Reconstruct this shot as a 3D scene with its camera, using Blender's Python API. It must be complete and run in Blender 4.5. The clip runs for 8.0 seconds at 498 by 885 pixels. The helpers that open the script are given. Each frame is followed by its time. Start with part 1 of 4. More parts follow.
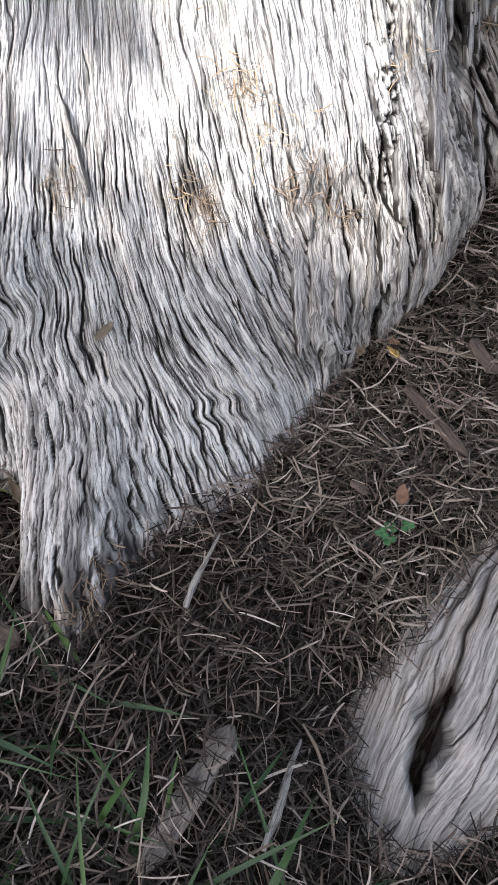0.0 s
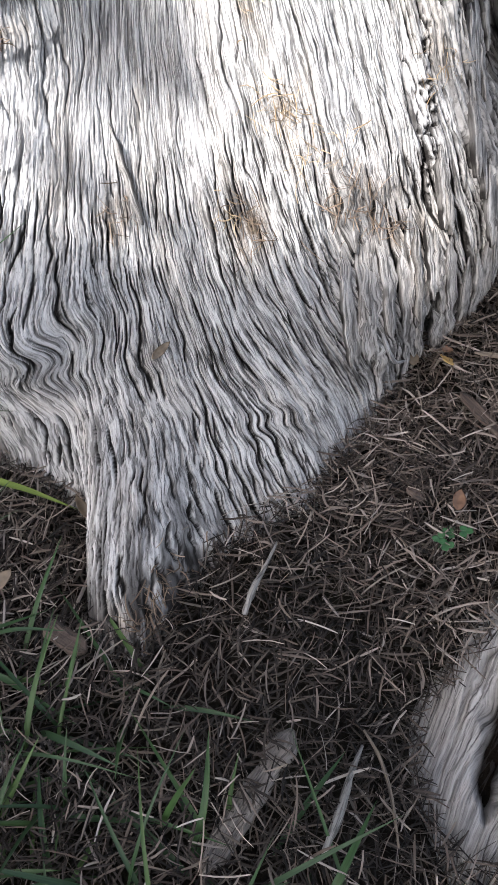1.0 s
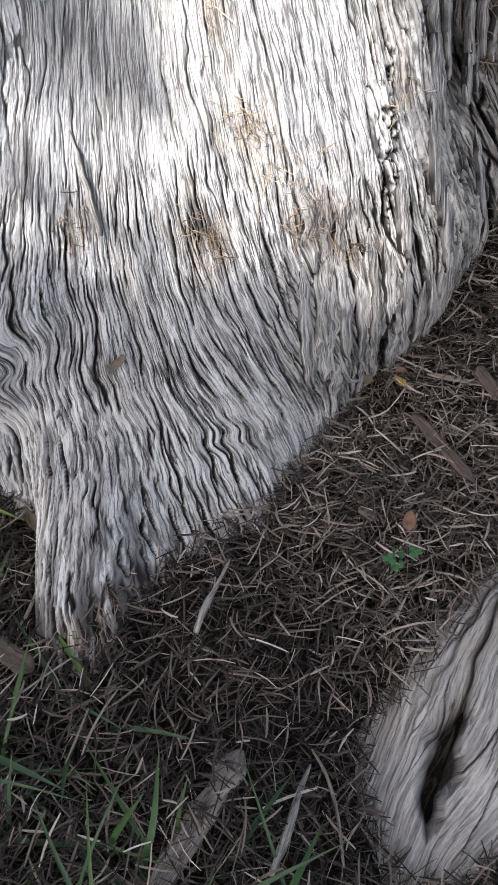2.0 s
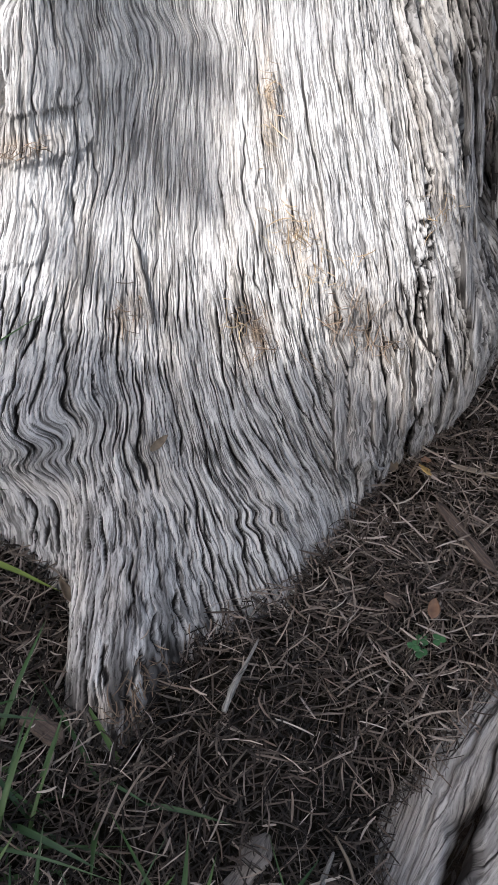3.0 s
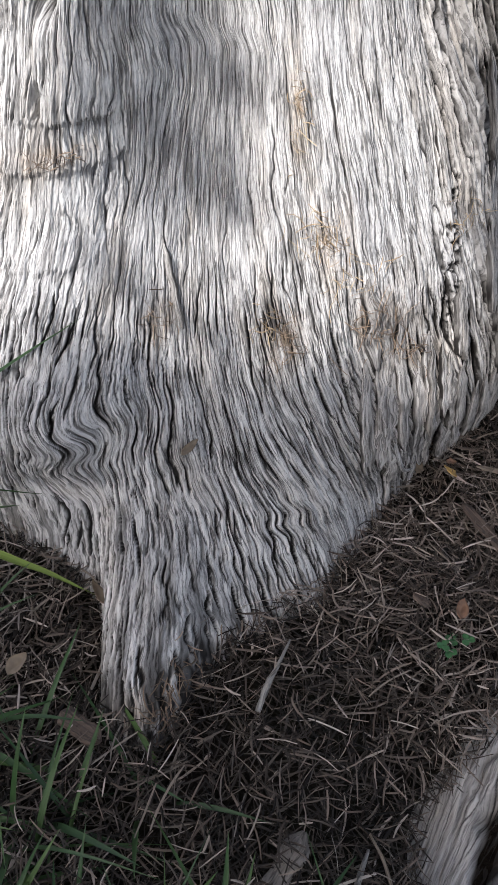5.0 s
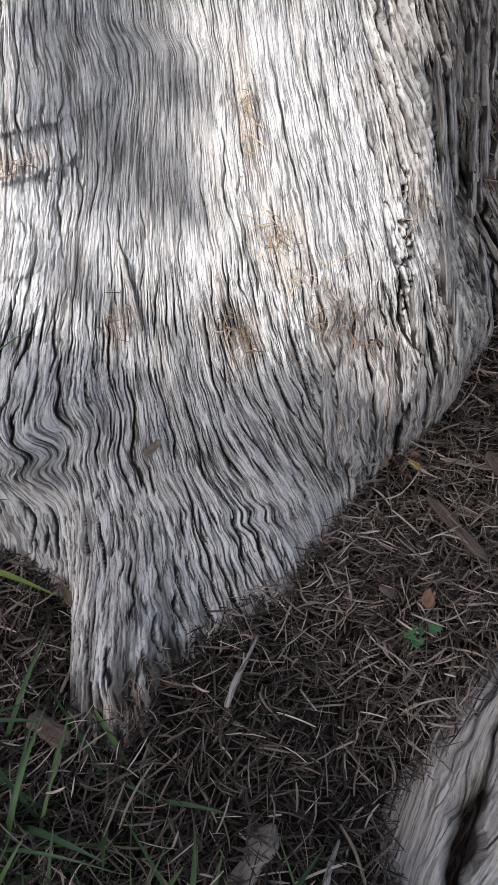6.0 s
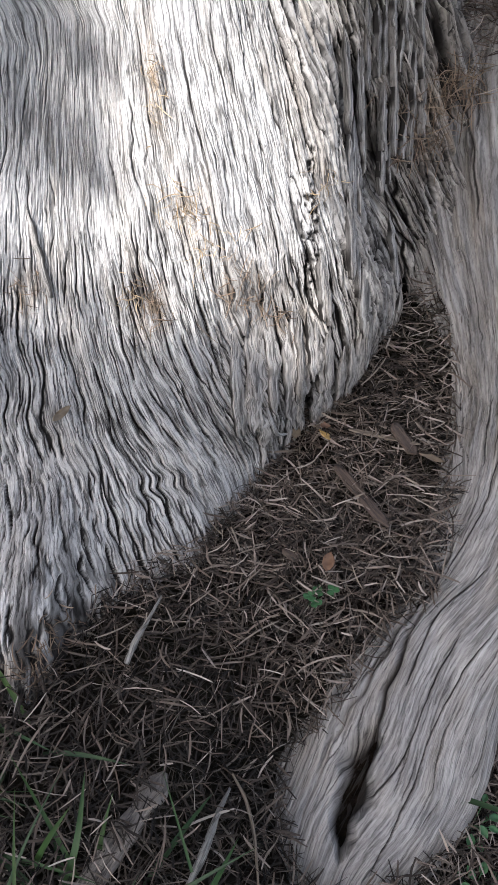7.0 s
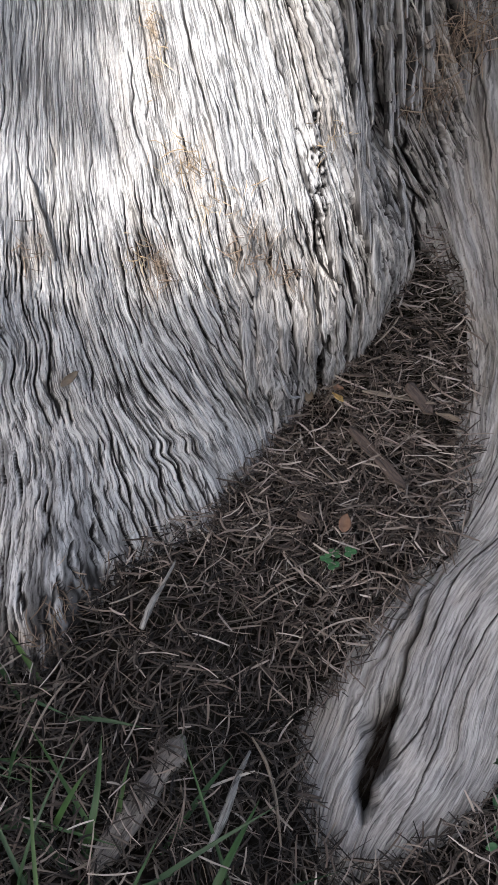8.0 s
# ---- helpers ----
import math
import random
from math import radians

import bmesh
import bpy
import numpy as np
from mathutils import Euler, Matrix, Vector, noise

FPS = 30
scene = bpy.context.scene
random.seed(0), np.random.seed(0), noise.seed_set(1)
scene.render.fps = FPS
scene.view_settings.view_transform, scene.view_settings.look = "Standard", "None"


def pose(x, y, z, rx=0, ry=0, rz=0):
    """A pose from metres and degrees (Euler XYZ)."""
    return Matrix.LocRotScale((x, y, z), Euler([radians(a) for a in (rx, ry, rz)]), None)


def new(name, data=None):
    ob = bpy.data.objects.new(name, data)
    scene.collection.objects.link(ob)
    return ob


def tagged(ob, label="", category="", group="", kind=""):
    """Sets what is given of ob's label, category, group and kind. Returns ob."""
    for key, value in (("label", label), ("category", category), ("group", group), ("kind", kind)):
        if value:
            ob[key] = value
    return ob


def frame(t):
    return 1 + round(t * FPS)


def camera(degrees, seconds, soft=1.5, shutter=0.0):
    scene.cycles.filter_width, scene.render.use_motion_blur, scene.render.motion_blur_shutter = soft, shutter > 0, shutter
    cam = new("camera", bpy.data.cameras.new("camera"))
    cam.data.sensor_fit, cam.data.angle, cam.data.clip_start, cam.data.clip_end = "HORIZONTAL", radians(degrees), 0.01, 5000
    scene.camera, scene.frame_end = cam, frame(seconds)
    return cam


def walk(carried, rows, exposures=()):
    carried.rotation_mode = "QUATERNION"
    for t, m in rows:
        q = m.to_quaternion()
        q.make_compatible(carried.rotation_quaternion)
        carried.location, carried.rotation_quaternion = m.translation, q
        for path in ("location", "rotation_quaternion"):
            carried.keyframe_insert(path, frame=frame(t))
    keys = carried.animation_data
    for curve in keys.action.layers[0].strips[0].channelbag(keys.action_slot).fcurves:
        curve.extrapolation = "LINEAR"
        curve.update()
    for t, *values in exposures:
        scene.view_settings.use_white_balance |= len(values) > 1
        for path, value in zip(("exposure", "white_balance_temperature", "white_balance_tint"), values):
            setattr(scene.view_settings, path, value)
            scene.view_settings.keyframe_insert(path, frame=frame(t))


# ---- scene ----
# camera and its walk
KELVIN, TINT = 6350, 12
EXPOSURES = [(0.0, 1.94), (0.5, 1.82), (1.0, 1.78), (2.5, 1.55), (3.5, 1.31), (4.0, 1.24), (5.5, 1.21), (7.0, 1.56), (8.0, 1.54)]
cam = camera(37.5, 8.0, soft=0.9)
PATH = [
    # seconds, x, y, z, turn about x, y, z in degrees
    (0, 0.0363, 0.0192, 0.6645, 37.833, 1.044, -2.690),
    (0.5, 0.0375, -0.0072, 0.6631, 39.850, 2.984, -0.605),
    (1, 0.0575, -0.0085, 0.6639, 40.443, 6.831, -0.383),
    (1.2, 0.0552, -0.0057, 0.6621, 40.034, 5.876, -0.786),
    (2.3, 0.0430, 0.0091, 0.7006, 40.212, 2.463, -2.050),
    (2.5, 0.0265, 0.0003, 0.7245, 44.014, 2.419, -1.194),
    (3, 0.0108, 0.0012, 0.7152, 45.142, 0.636, -0.132),
    (3.5, 0.0000, 0.0000, 0.7200, 45.000, 0.000, 0.000),
    (4, -0.0131, -0.0081, 0.7284, 45.700, 0.493, 0.604),
    (4.2, -0.0163, -0.0048, 0.7353, 46.061, 1.882, 1.454),
    (5.3, -0.0114, -0.0016, 0.7185, 44.728, 1.250, -0.846),
    (5.5, -0.0070, -0.0094, 0.7138, 44.977, 1.702, -1.218),
    (6, 0.0154, -0.0168, 0.7216, 45.741, 2.091, -1.994),
    (6.5, 0.0471, -0.0542, 0.7009, 46.424, -1.381, -2.556),
    (7, 0.0780, -0.0536, 0.7171, 44.985, -0.262, -3.490),
    (7.5, 0.1011, -0.0648, 0.7218, 44.299, 3.054, -6.133),
    (8, 0.0794, -0.0628, 0.6848, 44.060, 1.558, -3.767),
]
walk(cam, [(t, pose(x, y, z, rx, ry, rz)) for t, x, y, z, rx, ry, rz in PATH], exposures=[(t, stops, KELVIN, TINT) for t, stops in EXPOSURES])

# ---- world and sun ----
SUN_WAY = Vector((-0.42, -0.46, 0.79)).normalized()      # towards the sun
world = bpy.data.worlds.new("sky")
scene.world = world
world.use_nodes = True
_wn = world.node_tree.nodes
_sky = _wn.new("ShaderNodeTexSky")
_sky.sky_type, _sky.sun_disc = "NISHITA", False
_sky.sun_elevation = math.asin(SUN_WAY.z)
_sky.sun_rotation = math.atan2(SUN_WAY.x, SUN_WAY.y)
_sky.dust_density, _sky.ozone_density = 4.0, 0.5
_haze = _wn.new("ShaderNodeHueSaturation")
_haze.inputs["Saturation"].default_value = 0.70
_wn["Background"].inputs["Strength"].default_value = 0.12
world.node_tree.links.new(_sky.outputs[0], _haze.inputs["Color"])
world.node_tree.links.new(_haze.outputs[0], _wn["Background"].inputs["Color"])
sun = new("sun", bpy.data.lights.new("sun", "SUN"))
sun.data.energy, sun.data.angle, sun.data.color = 2.5, radians(0.53), (1.0, 0.985, 0.965)
sun.rotation_euler = SUN_WAY.to_track_quat("Z", "Y").to_euler()


# ---- noise on arrays ----
def _hash(ix, iy, seed):
    h = (ix.astype(np.int64) * 374761393 + iy.astype(np.int64) * 668265263 + seed * 974634777) & 0x7FFFFFFF
    h = ((h ^ (h >> 13)) * 1274126177) & 0x7FFFFFFF
    h = ((h ^ (h >> 15)) * 2246822519) & 0x7FFFFFFF
    return (h ^ (h >> 14)) & 0xFFFF


def pnoise(x, y, seed=0):
    """Gradient noise, about -0.7 to 0.7."""
    x, y = np.asarray(x, float), np.asarray(y, float)
    x, y = np.broadcast_arrays(x, y)
    x0, y0 = np.floor(x), np.floor(y)
    fx, fy = x - x0, y - y0
    sx, sy = fx * fx * fx * (fx * (fx * 6 - 15) + 10), fy * fy * fy * (fy * (fy * 6 - 15) + 10)

    def corner(ox, oy):
        a = _hash(x0 + ox, y0 + oy, seed) * (2 * np.pi / 65536)
        return np.cos(a) * (fx - ox) + np.sin(a) * (fy - oy)
    a, b, c, d = corner(0, 0), corner(1, 0), corner(0, 1), corner(1, 1)
    low, high = a + sx * (b - a), c + sx * (d - c)
    return low + sy * (high - low)


def fbm(x, y, seed=0, octaves=4):
    total, gain = 0.0, 1.0
    for i in range(octaves):
        total = total + gain * pnoise(x * 2 ** i + 17.3 * i, y * 2 ** i - 9.1 * i, seed + i)
        gain *= 0.5
    return total


def smooth(a, b, x):
    t = np.clip((x - a) / (b - a), 0, 1)
    return t * t * (3 - 2 * t)


def bump_at(x, y, cx, cy, rx, ry):
    return np.exp(-((x - cx) / rx) ** 2 - ((y - cy) / ry) ** 2)


# ---- meshes ----
def with_shade_dirt(me, shade_dirt, stain=None):
    """Shade and grime painted dark in the splits and hollows of the wood, and brown stains on it, 0 to 1, as one vector
    attribute.
    """
    shade_dirt = np.clip(shade_dirt, 0, 1)
    stain = 0 * shade_dirt if stain is None else np.clip(stain, 0, 1)
    a = me.attributes.new("shade_wear", "FLOAT_VECTOR", "POINT")
    a.data.foreach_set("vector", np.stack([shade_dirt, stain, 0 * shade_dirt], -1).astype(np.float32).ravel())
    return me


def grid_mesh(name, pos, closed=False, grain=None):
    """A mesh from an array of places [rows, columns, 3]; closed joins the last column to the first."""
    nr, ncol = pos.shape[:2]
    idx = np.arange(nr * ncol).reshape(nr, ncol)
    if closed:
        idx = np.concatenate([idx, idx[:, :1]], 1)
    quads = np.stack([idx[:-1, :-1], idx[:-1, 1:], idx[1:, 1:], idx[1:, :-1]], -1).reshape(-1, 4)
    return poly_mesh(name, pos.reshape(-1, 3), quads, None if grain is None else grain.reshape(-1, 3))


def poly_mesh(name, verts, quads, grain=None, attr="grain"):
    me = bpy.data.meshes.new(name)
    n = quads.shape[1]
    me.vertices.add(len(verts))
    me.vertices.foreach_set("co", np.ascontiguousarray(verts, np.float32).ravel())
    me.loops.add(quads.size)
    me.loops.foreach_set("vertex_index", np.ascontiguousarray(quads, np.int32).ravel())
    me.polygons.add(len(quads))
    me.polygons.foreach_set("loop_start", np.arange(0, quads.size, n, dtype=np.int32))
    me.polygons.foreach_set("use_smooth", np.ones(len(quads), bool))
    if grain is not None:
        a = me.attributes.new(attr, "FLOAT_VECTOR", "POINT")
        a.data.foreach_set("vector", np.ascontiguousarray(grain, np.float32).ravel())
    me.update(calc_edges=True)
    me.validate()
    return me


def part(name, me, material, parent=None, label=""):
    """Links a mesh (or a bmesh) as one object, under a thing or a part."""
    if isinstance(me, bmesh.types.BMesh):
        bm, me = me, bpy.data.meshes.new(name)
        bm.to_mesh(me)
        bm.free()
    ob = new(name, me)
    if material and not me.materials:
        me.materials.append(material)
    if parent:
        ob.parent = parent
        ob.matrix_parent_inverse = parent.matrix_world.inverted()
    if label:
        ob["label"] = label
    return ob


# ---- materials ----
class Nodes:
    """A short hand for node materials."""

    def __init__(self, name):
        self.mat = bpy.data.materials.new(name)
        self.mat.use_nodes = True
        self.t = self.mat.node_tree
        self.bsdf = self.t.nodes["Principled BSDF"]

    def n(self, kind, links=(), **values):
        node = self.t.nodes.new(kind)
        for key, value in values.items():
            if key.startswith("i_"):
                node.inputs[int(key[2:])].default_value = value
            else:
                setattr(node, key, value)
        for slot, out in dict(links).items():
            self.t.links.new(out, node.inputs[slot])
        return node

    def link(self, out, slot):
        self.t.links.new(out, self.bsdf.inputs[slot])

    def ramp(self, fac, stops):
        r = self.n("ShaderNodeValToRGB", {0: fac})
        el = r.color_ramp.elements
        while len(el) < len(stops):
            el.new(0.5)
        for e, (p, c) in zip(el, stops):
            e.position, e.color = p, (*c, 1) if len(c) == 3 else c
        return r.outputs[0]

    def mix(self, fac, a, b, blend="MIX"):
        m = self.n("ShaderNodeMix", data_type="RGBA", blend_type=blend)
        for slot, v in ((0, fac), (6, a), (7, b)):
            if hasattr(v, "links"):
                self.t.links.new(v, m.inputs[slot])
            else:
                m.inputs[slot].default_value = (*v, 1) if isinstance(v, tuple) else v
        return m.outputs[2]

    def noise(self, vector, scale, detail=4.0, rough=0.55, out=0):
        node = self.n("ShaderNodeTexNoise", {"Vector": vector})
        node.inputs["Scale"].default_value, node.inputs["Detail"].default_value, node.inputs["Roughness"].default_value = scale, detail, rough
        return node.outputs[out]

    def scaled(self, vector, xyz):
        m = self.n("ShaderNodeVectorMath", {0: vector}, operation="MULTIPLY")
        m.inputs[1].default_value = xyz
        return m.outputs[0]

    def bump(self, height, strength, distance, normal=None):
        b = self.n("ShaderNodeBump", {"Height": height})
        b.inputs["Strength"].default_value, b.inputs["Distance"].default_value = strength, distance
        if normal:
            self.t.links.new(normal, b.inputs["Normal"])
        return b.outputs[0]


def wood_material(name, pale, mid, dark, warm, warmth=0.35, speckle=0.75, relief=1.0, along=1.0, hair=1.0):
    """Weathered bare wood; the attribute "grain" holds metres across and along the fibres."""
    m = Nodes(name)
    g = m.n("ShaderNodeAttribute", attribute_name="grain").outputs["Vector"]
    ob = m.n("ShaderNodeTexCoord").outputs["Object"]
    # fibres wander a little from the even grain
    stray = m.n("ShaderNodeVectorMath", {0: m.noise(m.scaled(g, (70, 30, 1)), 1.0, 3.0, 0.6, 1)}, operation="MULTIPLY_ADD")
    stray.inputs[1].default_value, stray.inputs[2].default_value = (0.0036, 0.006, 0), (-0.0018, -0.003, 0)
    g = m.n("ShaderNodeVectorMath", {0: g, 1: stray.outputs[0]}, operation="ADD").outputs[0]
    fine = m.noise(m.scaled(g, (900, 150 * along, 1)), 1.0, 3.0, 0.7)
    fibre = m.noise(m.scaled(g, (430, 20 * along, 1)), 1.0, 4.0, 0.62)
    streak = m.noise(m.scaled(g, (110, 9, 1)), 1.0, 4.0, 0.6)
    patch = m.noise(ob, 9.0, 4.0, 0.6)
    stain = m.noise(m.scaled(g, (26, 7, 1)), 1.0, 5.0, 0.6)
    base = m.ramp(fibre, [(0.30, dark), (0.43, mid), (0.60, pale)])
    base = m.mix(m.ramp(fine, [(0.52, (0, 0, 0)), (0.68, (0.75, 0.75, 0.75))]), base, pale)
    base = m.mix(m.ramp(fine, [(0.32, (speckle, speckle, speckle)), (0.44, (0, 0, 0))]), base, dark)
    tone = m.ramp(streak, [(0.32, (0.56, 0.55, 0.55)), (0.6, (1.08, 1.07, 1.06))])
    base = m.mix(0.8, base, tone, "MULTIPLY")
    base = m.mix(m.ramp(stain, [(0.5, (0, 0, 0)), (0.72, (warmth, warmth, warmth))]), base, warm, "MULTIPLY")
    weathered = m.n("ShaderNodeSeparateXYZ", {0: g}).outputs[2]
    blotch = m.n("ShaderNodeMath", {0: weathered, 1: m.ramp(m.noise(m.scaled(g, (60, 16, 1)), 1.0, 5.0, 0.65), [(0.25, (0.4, 0.4, 0.4)), (0.55, (1, 1, 1))])}, operation="MULTIPLY", use_clamp=True).outputs[0]
    base = m.mix(blotch, base, (0.80, 0.77, 0.735), "MULTIPLY")
    base = m.mix(m.ramp(patch, [(0.35, (0.5, 0.5, 0.5)), (0.6, (0, 0, 0))]), base, (0.78, 0.80, 0.84), "MULTIPLY")

    def splits(across, length, thin, share):
        """Hairline splits along the fibres, 0 to 1."""
        line = m.n("ShaderNodeMath", {0: m.noise(m.scaled(g, (across, length, 1)), 1.0, 1.0, 0.4)}, operation="SUBTRACT")
        line.inputs[1].default_value = 0.5
        line = m.n("ShaderNodeMath", {0: line.outputs[0]}, operation="ABSOLUTE").outputs[0]
        line = m.ramp(line, [(thin * 0.4, (1, 1, 1)), (thin, (0, 0, 0))])
        some = m.ramp(m.noise(m.scaled(g, (across * 0.55, length * 2.2, 7)), 1.0, 2.0), [(share, (0, 0, 0)), (share + 0.07, (1, 1, 1))])
        return m.n("ShaderNodeMath", {0: line, 1: some}, operation="MULTIPLY").outputs[0]
    hairs = m.n("ShaderNodeMath", {0: splits(95, 5, 0.024, 0.46), 1: splits(270, 11, 0.040, 0.45)}, operation="MAXIMUM").outputs[0]
    faint = m.n("ShaderNodeMath", {0: hairs}, operation="MULTIPLY")
    faint.inputs[1].default_value = 0.66 * hair
    base = m.mix(faint.outputs[0], base, (0.03, 0.026, 0.023))
    shade_wear = m.n("ShaderNodeSeparateXYZ", {0: m.n("ShaderNodeAttribute", attribute_name="shade_wear").outputs["Vector"]})
    brown = shade_wear.outputs[1]
    base = m.mix(brown, base, (0.70, 0.56, 0.42), "MULTIPLY")
    shade_dirt = shade_wear.outputs[0]
    # near-black that paints the shade inside cracks, along with their dirt
    base = m.mix(shade_dirt, base, (0.016, 0.013, 0.011))
    m.link(base, "Base Color")
    m.bsdf.inputs["Roughness"].default_value = 0.78
    m.bsdf.inputs["Specular IOR Level"].default_value = 0.35
    nrm = m.bump(fibre, 0.5 * relief, 0.0014)
    nrm = m.bump(fine, 0.6 * relief, 0.0008, nrm)
    sunk = m.n("ShaderNodeMath", {1: hairs}, operation="SUBTRACT")
    sunk.inputs[0].default_value = 1.0
    m.link(m.bump(sunk.outputs[0], 0.7, 0.0012, nrm), "Normal")
    return m.mat


def straw_material(name, ramp, rough=0.7):
    m = Nodes(name)
    g = m.n("ShaderNodeAttribute", attribute_name="grain").outputs["Vector"]
    isl = m.n("ShaderNodeNewGeometry").outputs["Random Per Island"]
    col = m.ramp(isl, ramp)
    nz = m.noise(m.scaled(g, (900, 30, 1)), 1.0, 3.0)
    col = m.mix(0.7, col, m.ramp(nz, [(0.3, (0.6, 0.58, 0.56)), (0.7, (1.1, 1.1, 1.1))]), "MULTIPLY")
    m.link(col, "Base Color")
    m.bsdf.inputs["Roughness"].default_value = rough
    m.bsdf.inputs["Specular IOR Level"].default_value = 0.3
    m.link(m.bump(nz, 0.4, 0.0004), "Normal")
    return m.mat


def top_straw_material():
    m = Nodes("top_straw")
    g = m.n("ShaderNodeAttribute", attribute_name="grain").outputs["Vector"]
    rnd = m.n("ShaderNodeObjectInfo").outputs["Random"]
    col = m.ramp(rnd, [(0.0, (0.09, 0.066, 0.050)), (0.4, (0.17, 0.135, 0.106)), (0.8, (0.28, 0.238, 0.196)), (1.0, (0.44, 0.395, 0.345))])
    nz = m.noise(m.scaled(g, (900, 30, 1)), 1.0, 3.0)
    m.link(m.mix(0.7, col, m.ramp(nz, [(0.3, (0.6, 0.58, 0.56)), (0.7, (1.1, 1.1, 1.1))]), "MULTIPLY"), "Base Color")
    m.bsdf.inputs["Roughness"].default_value = 0.7
    m.link(m.bump(nz, 0.4, 0.0004), "Normal")
    return m.mat


WOOD = wood_material("weathered_wood", (0.64, 0.626, 0.603), (0.40, 0.387, 0.37), (0.13, 0.122, 0.115), (0.86, 0.70, 0.50))
ROOT_WOOD = wood_material("weathered_root_wood", (0.40, 0.383, 0.362), (0.255, 0.243, 0.23), (0.10, 0.092, 0.085), (0.85, 0.75, 0.62), 0.5, 0.55, 0.8, 0.8, 0.55)
# lower straw far darker than straw is: shade between the top stems, as colour
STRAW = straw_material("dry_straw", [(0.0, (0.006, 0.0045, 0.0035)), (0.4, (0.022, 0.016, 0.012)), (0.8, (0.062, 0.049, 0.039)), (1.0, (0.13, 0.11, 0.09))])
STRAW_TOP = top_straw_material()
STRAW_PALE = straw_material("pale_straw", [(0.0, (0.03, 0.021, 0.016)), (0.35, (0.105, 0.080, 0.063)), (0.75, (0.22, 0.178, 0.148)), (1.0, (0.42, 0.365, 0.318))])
GRASS = straw_material("grass_blade", [(0.0, (0.016, 0.042, 0.014)), (0.6, (0.028, 0.066, 0.018)), (1.0, (0.062, 0.108, 0.027))], 0.45)


def soil_material():
    m = Nodes("soil")
    ob = m.n("ShaderNodeTexCoord").outputs["Object"]
    a, b = m.noise(ob, 140.0, 6.0, 0.75), m.noise(ob, 4.0, 4.0)
    # soil nearly black, so that gaps in the straw look shaded
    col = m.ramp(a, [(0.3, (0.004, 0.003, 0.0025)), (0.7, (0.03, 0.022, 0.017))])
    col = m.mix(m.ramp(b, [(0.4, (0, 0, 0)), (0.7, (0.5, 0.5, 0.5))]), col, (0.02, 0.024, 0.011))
    m.link(col, "Base Color")
    m.bsdf.inputs["Roughness"].default_value = 0.95
    m.bsdf.inputs["Specular IOR Level"].default_value = 0.08
    m.link(m.bump(a, 0.8, 0.01), "Normal")
    return m.mat


SOIL = soil_material()


# ---- the shape of the land ----
def ground_height(x, y):
    z = 0.008 - 0.10 * smooth(0.45, 0.20, y) * smooth(0.0, 0.16, x) - 0.03 * smooth(0.26, 0.42, x) * smooth(0.42, 0.2, y)
    z = z + 0.105 * smooth(0.47, 0.78, y) * smooth(0.14, 0.28, x) * smooth(1.6, 0.9, y) * smooth(1.3, 0.6, x)
    z = z + 0.07 * bump_at(x, y, 0.40, 0.80, 0.09, 0.10)
    z = z + 0.018 * smooth(-0.18, -0.32, x) * smooth(0.25, 0.5, y) * smooth(1.4, 0.8, y) * smooth(-1.2, -0.7, x)
    near = smooth(3.0, 1.0, np.hypot(x, y))
    return z + near * 0.010 * fbm(x * 9, y * 9, 5, 3) + (1 - near) * 0.05 * fbm(x * 0.12, y * 0.12, 6, 2)


# stump: radius about a leaning middle line, by the angle from the front (degrees, to the right) and the height
STUMP_X, STUMP_Y = -0.05, 1.12
_ang = np.arange(-180.0, 181.0, 1.0)


def ring(pairs, blur):
    """A smooth closed profile through a few pairs of angle and value."""
    a, v = np.array(pairs).T
    a, v = np.concatenate([a - 360, a, a + 360]), np.concatenate([v, v, v])
    fine = np.interp(np.arange(-540, 541), a, v)
    k = np.exp(-(np.arange(-12, 13) / blur) ** 2)
    return np.convolve(fine, k / k.sum(), "same")[360:721]


FOOT = ring([(-150, 0.02), (-90, 0.0), (-50, -0.05), (-30, -0.02), (-24, -0.008), (-20, -0.008), (-15.5, 0.013), (-12.2, 0.02), (-9.8, 0.145), (-8.3, 0.185), (-5.5, 0.188), (-3.6, 0.178), (-2.6, 0.115), (1.6, 0.062),
             (4.4, 0.038), (9, 0.014), (12, -0.018), (16.3, -0.064), (20, -0.092), (24, -0.112), (28.5, -0.112), (33, -0.122), (40, -0.14), (50, -0.11), (62, 0.05), (75, 0.1), (95, 0.0)], 1.3)
WAIST = ring([(-150, 0.05), (-90, 0.04), (-50, 0.03), (-30, 0.10), (-18, 0.095), (-10, 0.03), (-4, -0.01), (10, 0.01), (25, 0.04), (35, 0.045),
              (43, 0.015), (50, 0.03), (58, 0.085), (68, 0.13), (80, 0.13), (105, 0.04)], 3.5)


